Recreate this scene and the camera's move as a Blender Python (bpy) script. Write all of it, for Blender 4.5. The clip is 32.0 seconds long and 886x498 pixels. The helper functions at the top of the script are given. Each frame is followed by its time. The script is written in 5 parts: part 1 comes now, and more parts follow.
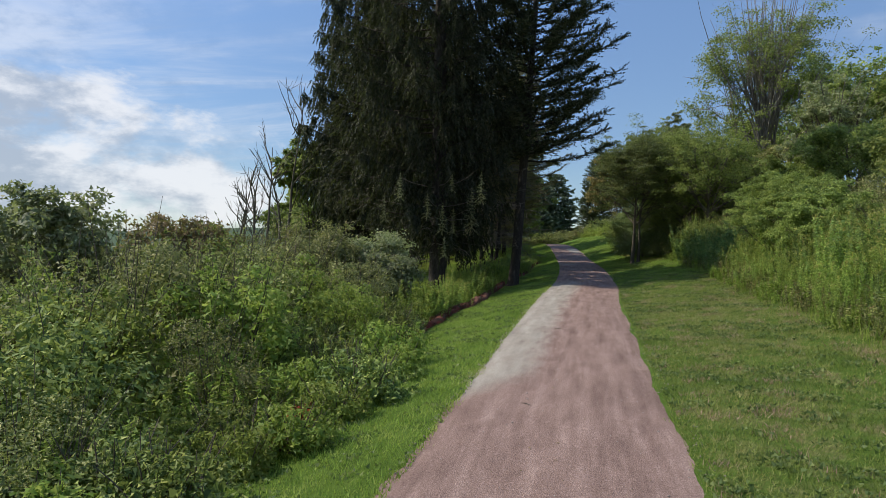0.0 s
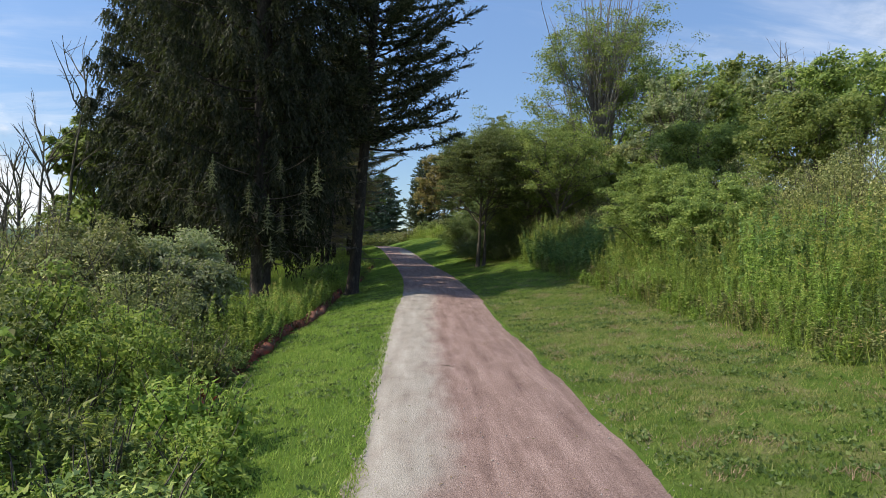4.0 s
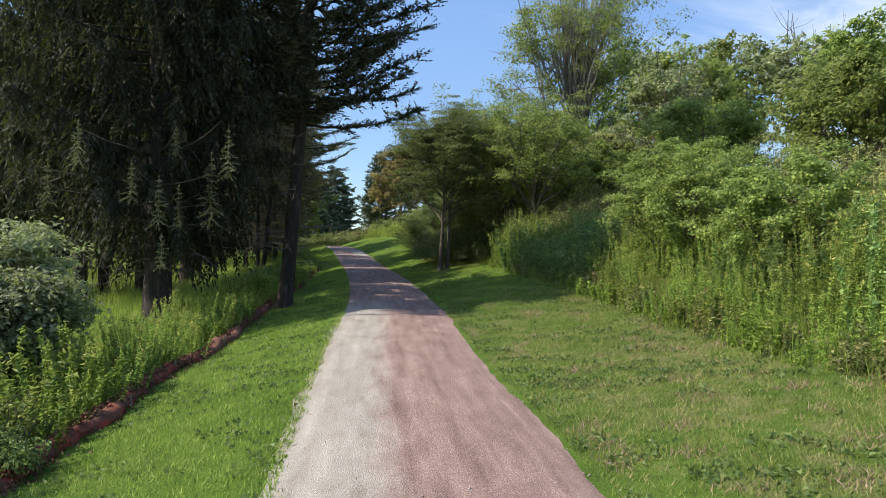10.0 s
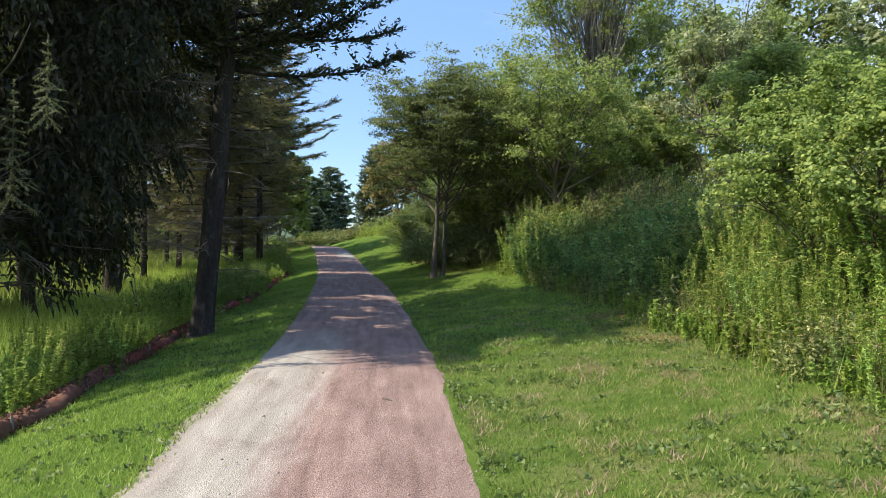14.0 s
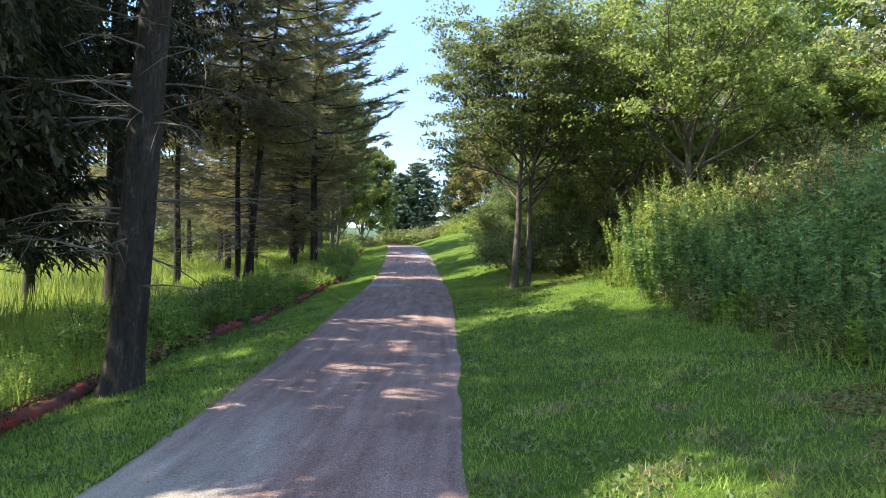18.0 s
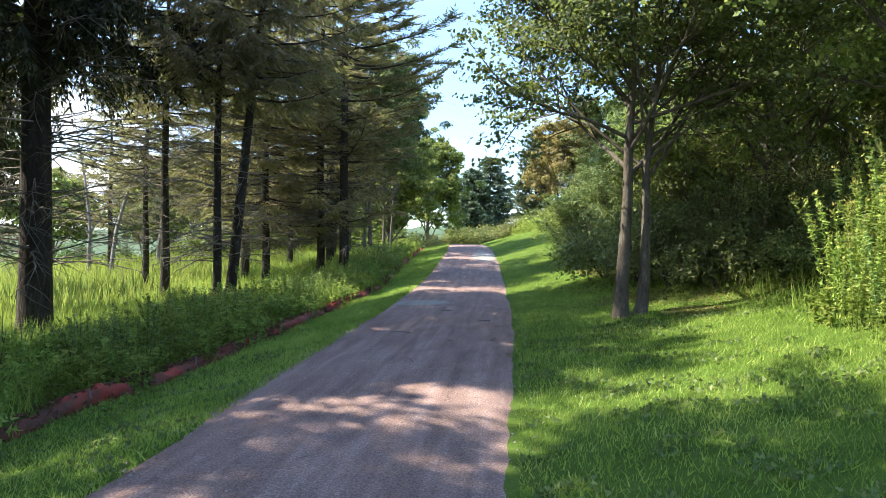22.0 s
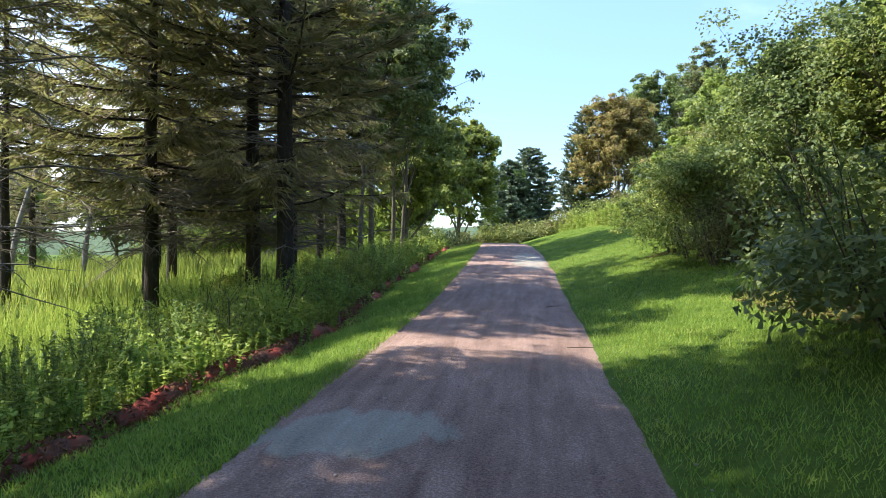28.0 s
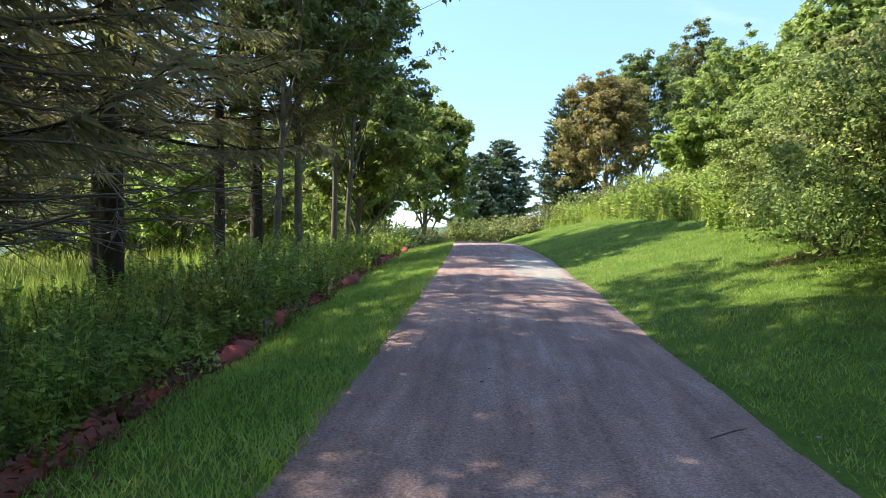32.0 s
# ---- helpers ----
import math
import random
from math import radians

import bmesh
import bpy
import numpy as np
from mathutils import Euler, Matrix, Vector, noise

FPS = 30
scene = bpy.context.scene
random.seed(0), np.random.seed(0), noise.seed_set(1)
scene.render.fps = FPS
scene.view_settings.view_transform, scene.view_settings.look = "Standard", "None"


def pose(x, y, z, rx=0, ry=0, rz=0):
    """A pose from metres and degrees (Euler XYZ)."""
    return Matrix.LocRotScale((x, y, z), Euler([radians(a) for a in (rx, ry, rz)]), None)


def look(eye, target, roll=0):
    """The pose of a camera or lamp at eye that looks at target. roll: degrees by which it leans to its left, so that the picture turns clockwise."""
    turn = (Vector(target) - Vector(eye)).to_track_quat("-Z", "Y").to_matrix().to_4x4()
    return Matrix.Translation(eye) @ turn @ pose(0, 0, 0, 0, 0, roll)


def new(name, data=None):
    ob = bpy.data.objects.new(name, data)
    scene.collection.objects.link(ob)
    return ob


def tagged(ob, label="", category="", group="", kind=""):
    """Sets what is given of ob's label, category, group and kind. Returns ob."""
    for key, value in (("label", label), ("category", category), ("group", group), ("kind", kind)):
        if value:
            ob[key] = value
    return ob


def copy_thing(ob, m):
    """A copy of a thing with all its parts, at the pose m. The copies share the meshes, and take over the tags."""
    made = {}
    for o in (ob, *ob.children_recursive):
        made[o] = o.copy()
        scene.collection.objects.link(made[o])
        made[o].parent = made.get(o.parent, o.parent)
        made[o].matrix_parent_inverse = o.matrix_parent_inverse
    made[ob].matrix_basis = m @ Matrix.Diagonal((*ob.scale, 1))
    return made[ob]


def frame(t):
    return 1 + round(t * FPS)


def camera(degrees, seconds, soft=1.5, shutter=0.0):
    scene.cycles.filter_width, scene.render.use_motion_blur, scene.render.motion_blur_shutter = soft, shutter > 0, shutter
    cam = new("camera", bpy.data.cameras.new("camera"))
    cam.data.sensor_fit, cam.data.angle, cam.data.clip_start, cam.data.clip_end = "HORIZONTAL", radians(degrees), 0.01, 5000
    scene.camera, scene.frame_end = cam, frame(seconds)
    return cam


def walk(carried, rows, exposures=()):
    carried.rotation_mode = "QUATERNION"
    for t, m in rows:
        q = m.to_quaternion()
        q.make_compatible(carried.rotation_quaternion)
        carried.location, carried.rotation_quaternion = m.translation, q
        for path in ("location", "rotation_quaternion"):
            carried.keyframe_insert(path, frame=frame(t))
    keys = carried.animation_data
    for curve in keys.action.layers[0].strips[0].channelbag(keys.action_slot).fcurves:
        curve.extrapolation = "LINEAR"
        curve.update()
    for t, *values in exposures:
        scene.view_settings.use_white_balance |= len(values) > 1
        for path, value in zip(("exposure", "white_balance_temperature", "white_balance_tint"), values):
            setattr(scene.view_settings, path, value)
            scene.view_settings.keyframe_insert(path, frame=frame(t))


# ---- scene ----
cam = camera(64.1, 32.0, soft=0.85)
METRES, EYE, TILT, LEAN, TURN = 57.0, 2.28, -8.2, 0.0, 0.0
ROWS = [
    (0.0, 0.0, 0.0, 0.0, -0.14, 7.78, -1.04),
    (0.5, -0.0011, 0.0175, 0.0024, -1.58, 7.85, -0.84),
    (1.0, -0.0021, 0.0324, 0.0045, -3.14, 7.9, -0.62),
    (1.5, -0.0033, 0.0453, 0.0061, -4.95, 7.95, -0.39),
    (2.0, -0.0043, 0.0568, 0.0074, -6.89, 7.98, -0.09),
    (2.5, -0.0055, 0.0673, 0.009, -9.11, 7.98, 0.22),
    (3.0, -0.0056, 0.077, 0.0107, -11.36, 7.99, 0.55),
    (3.5, -0.0051, 0.086, 0.012, -12.99, 7.99, 0.79),
    (4.0, -0.0043, 0.0941, 0.013, -14.39, 7.97, 0.98),
    (4.5, -0.0035, 0.1015, 0.014, -15.82, 7.95, 1.17),
    (6.5, 0.002, 0.1313, 0.0185, -17.55, 7.91, 1.43),
    (7.0, 0.004, 0.1391, 0.0199, -17.6, 7.92, 1.44),
    (7.5, 0.0066, 0.1472, 0.0212, -17.64, 7.92, 1.44),
    (8.0, 0.0087, 0.1557, 0.0222, -17.69, 7.93, 1.44),
    (8.5, 0.0107, 0.1647, 0.024, -17.72, 7.92, 1.45),
    (9.0, 0.0135, 0.1741, 0.0258, -17.77, 7.9, 1.44),
    (9.5, 0.018, 0.1847, 0.0272, -17.81, 7.88, 1.42),
    (10.0, 0.0229, 0.1978, 0.029, -17.87, 7.86, 1.43),
    (10.5, 0.0279, 0.2129, 0.0315, -17.89, 7.84, 1.43),
    (11.0, 0.033, 0.2293, 0.0338, -17.9, 7.84, 1.43),
    (11.5, 0.0382, 0.2459, 0.0364, -17.9, 7.83, 1.42),
    (12.0, 0.044, 0.2628, 0.0387, -17.9, 7.84, 1.43),
    (12.5, 0.0505, 0.2798, 0.0414, -17.87, 7.85, 1.42),
    (13.0, 0.0569, 0.2964, 0.0439, -17.88, 7.85, 1.38),
    (13.5, 0.0633, 0.312, 0.0462, -17.86, 7.86, 1.37),
    (15.5, 0.0901, 0.3718, 0.0559, -15.89, 7.86, 1.07),
    (16.0, 0.0952, 0.386, 0.058, -14.54, 7.89, 0.91),
    (16.5, 0.1002, 0.4003, 0.0603, -13.46, 7.89, 0.81),
    (17.0, 0.1051, 0.4151, 0.0624, -12.36, 7.87, 0.64),
    (17.5, 0.1101, 0.4308, 0.0645, -11.17, 7.88, 0.51),
    (18.0, 0.1146, 0.4467, 0.0667, -10.18, 7.87, 0.4),
    (18.5, 0.1191, 0.4633, 0.0689, -9.59, 7.87, 0.34),
    (19.0, 0.1239, 0.4801, 0.0714, -8.31, 7.86, 0.22),
    (19.5, 0.1279, 0.4975, 0.0738, -7.06, 7.87, 0.1),
    (20.0, 0.1314, 0.5139, 0.0764, -6.14, 7.84, -0.02),
    (20.5, 0.135, 0.5316, 0.0789, -5.7, 7.86, -0.08),
    (21.0, 0.1386, 0.5495, 0.0815, -5.27, 7.87, -0.12),
    (21.5, 0.1422, 0.5676, 0.0842, -4.82, 7.87, -0.2),
    (22.0, 0.1458, 0.5855, 0.0868, -4.12, 7.85, -0.33),
    (22.5, 0.1488, 0.604, 0.0896, -3.28, 7.85, -0.45),
    (23.0, 0.1518, 0.6225, 0.0923, -2.29, 7.85, -0.58),
    (23.5, 0.1544, 0.641, 0.0947, -1.51, 7.86, -0.66),
    (24.0, 0.1567, 0.6598, 0.0975, -1.41, 7.85, -0.66),
    (24.5, 0.1588, 0.6785, 0.1003, -1.41, 7.86, -0.71),
    (25.0, 0.1607, 0.6974, 0.103, -1.43, 7.84, -0.71),
    (25.5, 0.1628, 0.7157, 0.1054, -1.41, 7.86, -0.71),
    (27.5, 0.1671, 0.7748, 0.114, -1.1, 7.81, -0.65),
    (28.0, 0.1682, 0.7961, 0.1169, -1.12, 7.79, -0.69),
    (28.5, 0.1693, 0.8177, 0.1197, -1.15, 7.8, -0.75),
    (29.0, 0.1706, 0.8395, 0.1227, -1.18, 7.77, -0.79),
    (29.5, 0.1713, 0.8617, 0.1257, -1.18, 7.77, -0.82),
    (30.0, 0.1717, 0.8838, 0.1286, -1.39, 7.78, -0.84),
    (30.5, 0.1724, 0.9049, 0.1315, -1.72, 7.8, -0.79),
    (31.0, 0.1734, 0.9253, 0.1342, -2.07, 7.82, -0.75),
    (31.5, 0.1748, 0.945, 0.1368, -2.71, 7.82, -0.67),
    (32.0, 0.176, 0.9643, 0.1395, -3.79, 7.84, -0.47),
]
walk(cam, [(t, pose(0, 0, EYE, TILT, LEAN, TURN) @ pose(METRES * x, METRES * y, METRES * z, 90 + pitch, roll, yaw)) for t, x, y, z, yaw, pitch, roll in ROWS],
     exposures=[(0, 0.3), (4, 0.58), (9, 0.84), (13, 1.1), (16, 1.38), (18, 1.9), (19, 2.1), (21, 2.16), (23, 2.0), (24, 1.96), (25.5, 1.72), (28, 1.74), (30, 1.56), (32, 1.74)])

# ---- light ----
SUN_ELEVATION, SUN_HEADING = radians(47), (-0.99, 0.14)      # heading: from the ground towards the sun
sun_data = bpy.data.lights.new("sun", "SUN")
sun_data.energy, sun_data.angle, sun_data.color = 4.0, radians(0.55), (1.0, 0.925, 0.80)
sun = new("sun", sun_data)
to_sun = Vector((SUN_HEADING[0], SUN_HEADING[1], 0)).normalized() * math.cos(SUN_ELEVATION) + Vector((0, 0, math.sin(SUN_ELEVATION)))
sun.matrix_world = look(to_sun * 60, (0, 0, 0))

world = bpy.data.worlds.new("sky")
scene.world = world
world.use_nodes = True


def link(tree, a, b):
    tree.links.new(a, b)


def node(tree, kind, **values):
    n = tree.nodes.new(kind)
    for key, value in values.items():
        if key in n.inputs:
            n.inputs[key].default_value = value
    return n


def ramp(tree, source, stops, smooth=True):
    n = tree.nodes.new("ShaderNodeValToRGB")
    n.color_ramp.interpolation = "EASE" if smooth else "LINEAR"
    els = n.color_ramp.elements
    while len(els) < len(stops):
        els.new(0.5)
    for e, (at, colour) in zip(els, stops):
        e.position = at
        e.color = (*colour, 1) if len(colour) == 3 else colour
    link(tree, source, n.inputs["Fac"])
    return n.outputs["Color"]


def maths(tree, operation, a, b=None, c=None, clamp=False):
    n = tree.nodes.new("ShaderNodeMath")
    n.operation, n.use_clamp = operation, clamp
    for socket, value in zip(n.inputs, (a, b, c)):
        if value is None:
            continue
        if isinstance(value, (int, float)):
            socket.default_value = value
        else:
            link(tree, value, socket)
    return n.outputs[0]


def blend(tree, fac, a, b, mode="MIX"):
    n = tree.nodes.new("ShaderNodeMix")
    n.data_type, n.blend_type = "RGBA", mode
    for socket, value in ((n.inputs[0], fac), (n.inputs[6], a), (n.inputs[7], b)):
        if isinstance(value, (int, float)):
            socket.default_value = value
        elif isinstance(value, tuple):
            socket.default_value = (*value, 1)
        else:
            link(tree, value, socket)
    return n.outputs[2]


def noise_of(tree, vector, scale, detail=4.0, rough=0.55, distort=0.0):
    n = node(tree, "ShaderNodeTexNoise", Scale=scale, Detail=detail, Roughness=rough, Distortion=distort)
    link(tree, vector, n.inputs["Vector"])
    return n.outputs["Fac"]


def make_sky():
    t = world.node_tree
    background = t.nodes["Background"]
    sky = t.nodes.new("ShaderNodeTexSky")
    sky.sky_type, sky.sun_disc = "NISHITA", False
    sky.sun_elevation = SUN_ELEVATION
    sky.sun_rotation = math.atan2(SUN_HEADING[0], SUN_HEADING[1])
    sky.air_density, sky.dust_density, sky.ozone_density, sky.altitude = 1.0, 0.08, 3.0, 1800
    place = t.nodes.new("ShaderNodeTexCoord").outputs["Generated"]
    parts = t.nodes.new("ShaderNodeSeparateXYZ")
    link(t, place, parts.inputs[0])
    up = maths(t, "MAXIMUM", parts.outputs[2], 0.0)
    # high thin wisps: the direction laid on a flat sheet overhead
    lift = maths(t, "ADD", up, 0.12)
    flat = t.nodes.new("ShaderNodeCombineXYZ")
    link(t, maths(t, "DIVIDE", parts.outputs[0], lift), flat.inputs[0])
    link(t, maths(t, "DIVIDE", parts.outputs[1], lift), flat.inputs[1])
    # low cumulus in heaps, flat below
    heap = node(t, "ShaderNodeMapping")
    heap.inputs["Scale"].default_value = (1.0, 1.0, 2.1)
    heap.inputs["Location"].default_value = (0.7, 0.2, 0.35)
    link(t, place, heap.inputs["Vector"])
    thick = noise_of(t, heap.outputs[0], 4.6, 9, 0.58, 0.15)
    wisp_map = node(t, "ShaderNodeMapping")
    wisp_map.inputs["Scale"].default_value = (0.5, 1.6, 1)
    wisp_map.inputs["Rotation"].default_value = (0, 0, 0.6)
    link(t, flat.outputs[0], wisp_map.inputs["Vector"])
    wisp = noise_of(t, wisp_map.outputs[0], 1.1, 6, 0.6, 0.6)
    # cumulus low down towards the sun's side
    side = maths(t, "MULTIPLY_ADD", parts.outputs[0], -0.52, -0.10)
    band = ramp(t, parts.outputs[2], [(0.0, (0.5, 0.5, 0.5)), (0.06, (1, 1, 1)), (0.15, (0.85, 0.85, 0.85)), (0.27, (0, 0, 0))])
    heavy = maths(t, "ADD", thick, maths(t, "ADD", side, maths(t, "MULTIPLY_ADD", band, 0.34, -0.30)))
    heavy = ramp(t, heavy, [(0.50, (0, 0, 0)), (0.66, (0.85, 0.85, 0.85))])
    light = ramp(t, maths(t, "ADD", wisp, maths(t, "MAXIMUM", side, maths(t, "MULTIPLY_ADD", parts.outputs[0], 0.9, -0.56))), [(0.40, (0, 0, 0)), (0.74, (0.5, 0.5, 0.5))])
    cover = maths(t, "MAXIMUM", heavy, light)
    shade = ramp(t, noise_of(t, heap.outputs[0], 9.0, 6, 0.6), [(0.36, (2.1, 2.4, 2.9)), (0.58, (4.3, 4.35, 4.5))])
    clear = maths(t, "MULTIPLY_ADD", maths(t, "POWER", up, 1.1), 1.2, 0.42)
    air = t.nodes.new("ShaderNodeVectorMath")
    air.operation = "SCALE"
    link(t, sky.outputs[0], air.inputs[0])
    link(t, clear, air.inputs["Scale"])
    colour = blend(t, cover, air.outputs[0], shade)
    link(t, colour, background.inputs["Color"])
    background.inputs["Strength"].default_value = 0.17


make_sky()

# ---- materials ----


def material(name):
    m = bpy.data.materials.new(name)
    m.use_nodes = True
    t = m.node_tree
    return m, t, t.nodes["Principled BSDF"], t.nodes["Material Output"]


def leaf_material(name, dark, mid, bright, shine=0.3, glow=0.35, rough=0.58, tint=None, tufts=0.0):
    """Leaves: colour differs leaf by leaf, clump by clump and plant by plant, and light shines through."""
    m, t, p, out = material(name)
    dark, mid, bright = [(c[0] * 1.17, c[1], c[2] * 1.28) for c in (dark, mid, bright)]
    island = t.nodes.new("ShaderNodeNewGeometry").outputs["Random Per Island"]
    info = t.nodes.new("ShaderNodeObjectInfo")
    coord = t.nodes.new("ShaderNodeTexCoord").outputs["Object"]
    patch = noise_of(t, coord, 1.1, 3)
    mixed = maths(t, "ADD", maths(t, "MULTIPLY_ADD", island, 0.72, -0.08), maths(t, "MULTIPLY", patch, 0.5))
    if tufts:
        clumps = maths(t, "MULTIPLY_ADD", noise_of(t, coord, 5.0, 3, 0.6, 0.5), 1.5 * tufts, -0.75 * tufts)
        swathes = maths(t, "MULTIPLY_ADD", noise_of(t, coord, 0.8, 3), 1.3 * tufts, -0.65 * tufts)
        mixed = maths(t, "ADD", maths(t, "MULTIPLY_ADD", mixed, 0.7, 0.13), maths(t, "ADD", clumps, swathes))
    colour = ramp(t, mixed, [(0.15, dark), (0.5, mid), (0.9, bright)])
    if tint:
        colour = blend(t, ramp(t, noise_of(t, coord, 0.7, 2), [(0.5, (0, 0, 0)), (0.75, (0.8, 0.8, 0.8))]), colour, tint)
    value = maths(t, "MULTIPLY_ADD", info.outputs["Random"], 0.60, 0.70)
    hue = node(t, "ShaderNodeHueSaturation")
    link(t, colour, hue.inputs["Color"])
    link(t, value, hue.inputs["Value"])
    link(t, maths(t, "MULTIPLY_ADD", info.outputs["Random"], 0.025, 0.488), hue.inputs["Hue"])
    link(t, hue.outputs[0], p.inputs["Base Color"])
    p.inputs["Roughness"].default_value = rough
    p.inputs["Specular IOR Level"].default_value = shine
    through_leaf = t.nodes.new("ShaderNodeBsdfTranslucent")
    link(t, blend(t, 0.45, hue.outputs[0], (0.36, 0.46, 0.11)), through_leaf.inputs["Color"])
    mix = t.nodes.new("ShaderNodeMixShader")
    mix.inputs[0].default_value = glow
    link(t, p.outputs[0], mix.inputs[1])
    link(t, through_leaf.outputs[0], mix.inputs[2])
    link(t, mix.outputs[0], out.inputs["Surface"])
    return m


def rough_material(name, stops, scale=6.0, fine=40.0, bump=0.4, rough=0.9, stretch=(1, 1, 1), distance=0.02):
    """Bark, soil, cloth: two scales of colour and a bump."""
    m, t, p, out = material(name)
    coord = t.nodes.new("ShaderNodeTexCoord").outputs["Object"]
    mapping = node(t, "ShaderNodeMapping")
    mapping.inputs["Scale"].default_value = stretch
    link(t, coord, mapping.inputs["Vector"])
    big = noise_of(t, mapping.outputs[0], scale, 5, 0.6, 0.4)
    small = noise_of(t, mapping.outputs[0], fine, 4, 0.65)
    both = maths(t, "ADD", maths(t, "MULTIPLY", big, 0.6), maths(t, "MULTIPLY", small, 0.4))
    link(t, ramp(t, both, stops), p.inputs["Base Color"])
    p.inputs["Roughness"].default_value = rough
    p.inputs["Specular IOR Level"].default_value = 0.2
    b = node(t, "ShaderNodeBump", Strength=bump, Distance=distance)
    link(t, both, b.inputs["Height"])
    link(t, b.outputs[0], p.inputs["Normal"])
    return m


LEAF = {
    "goldenrod": leaf_material("goldenrod_leaf", (0.085, 0.165, 0.032), (0.215, 0.360, 0.056), (0.40, 0.54, 0.10), 0.25, 0.50),
    "shrub": leaf_material("shrub_leaf", (0.036, 0.076, 0.018), (0.132, 0.212, 0.042), (0.34, 0.43, 0.095), 0.22, 0.30),
    "olive": leaf_material("olive_leaf", (0.060, 0.090, 0.028), (0.160, 0.205, 0.058), (0.36, 0.40, 0.125), 0.2, 0.30, tint=(0.14, 0.085, 0.04)),
    "bright": leaf_material("bright_leaf", (0.092, 0.175, 0.023), (0.169, 0.284, 0.0339), (0.291, 0.378, 0.0616), 0.35, 0.48),
    "tree": leaf_material("tree_leaf", (0.062, 0.110, 0.026), (0.145, 0.228, 0.044), (0.29, 0.37, 0.078), 0.22, 0.48),
    "apple": leaf_material("apple_leaf", (0.028, 0.050, 0.018), (0.070, 0.110, 0.030), (0.175, 0.225, 0.056), 0.3, 0.42),
    "dark": leaf_material("dark_leaf", (0.043, 0.0783, 0.023), (0.0844, 0.135, 0.0339), (0.153, 0.203, 0.0554), 0.28, 0.28),
    "pale": leaf_material("pale_leaf", (0.092, 0.135, 0.0539), (0.153, 0.203, 0.077), (0.261, 0.298, 0.131), 0.4, 0.41),
    "rust": leaf_material("rust_leaf", (0.10, 0.085, 0.032), (0.20, 0.168, 0.056), (0.33, 0.27, 0.095), 0.3, 0.32),
    "oak": leaf_material("oak_leaf", (0.095, 0.098, 0.034), (0.21, 0.185, 0.058), (0.37, 0.30, 0.10), 0.2, 0.4),
    "red": leaf_material("red_leaf", (0.065, 0.0142, 0.0072), (0.26, 0.026, 0.0132), (0.52, 0.0472, 0.024), 0.3, 0.3),
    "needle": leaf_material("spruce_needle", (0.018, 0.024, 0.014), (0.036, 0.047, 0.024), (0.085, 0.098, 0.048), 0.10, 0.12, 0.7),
    "thin_needle": leaf_material("faded_spruce_needle", (0.070, 0.064, 0.032), (0.150, 0.130, 0.066), (0.27, 0.22, 0.115), 0.2, 0.42, 0.6),
    "pine_needle": leaf_material("pine_needle", (0.0286, 0.059, 0.03), (0.065, 0.106, 0.054), (0.117, 0.159, 0.081), 0.3, 0.15, 0.55),
    # spruce needle in a lit copy: the sunlight is put into the colour
    "lit_tip_needle": leaf_material("sunlit_tip_needle", (0.045, 0.062, 0.028), (0.105, 0.130, 0.055), (0.22, 0.25, 0.11), 0.2, 0.2, 0.6),
    "straw": leaf_material("dried_grass_blade", (0.20, 0.150, 0.080), (0.33, 0.255, 0.145), (0.48, 0.39, 0.235), 0.2, 0.3),
    "clover": leaf_material("clover_leaf", (0.045, 0.100, 0.024), (0.100, 0.190, 0.042), (0.21, 0.31, 0.075), 0.3, 0.3),
    "grass": leaf_material("grass_blade", (0.100, 0.190, 0.022), (0.178, 0.306, 0.034), (0.30, 0.395, 0.075), 0.25, 0.42, tufts=1.0),
    "dry_grass": leaf_material("mown_dry_grass_blade", (0.110, 0.195, 0.034), (0.190, 0.310, 0.048), (0.33, 0.375, 0.110), 0.25, 0.40, tufts=1.5),
    "field": leaf_material("field_grass_blade", (0.143, 0.236, 0.0261), (0.234, 0.354, 0.0435), (0.377, 0.448, 0.087), 0.25, 0.45),
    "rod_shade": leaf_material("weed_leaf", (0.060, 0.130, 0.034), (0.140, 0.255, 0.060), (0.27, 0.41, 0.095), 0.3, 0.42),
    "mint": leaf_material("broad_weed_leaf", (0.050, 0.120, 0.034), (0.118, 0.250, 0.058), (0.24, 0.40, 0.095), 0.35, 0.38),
    "plume": leaf_material("goldenrod_plume", (0.20, 0.27, 0.046), (0.31, 0.36, 0.070), (0.50, 0.46, 0.115), 0.2, 0.41),
}
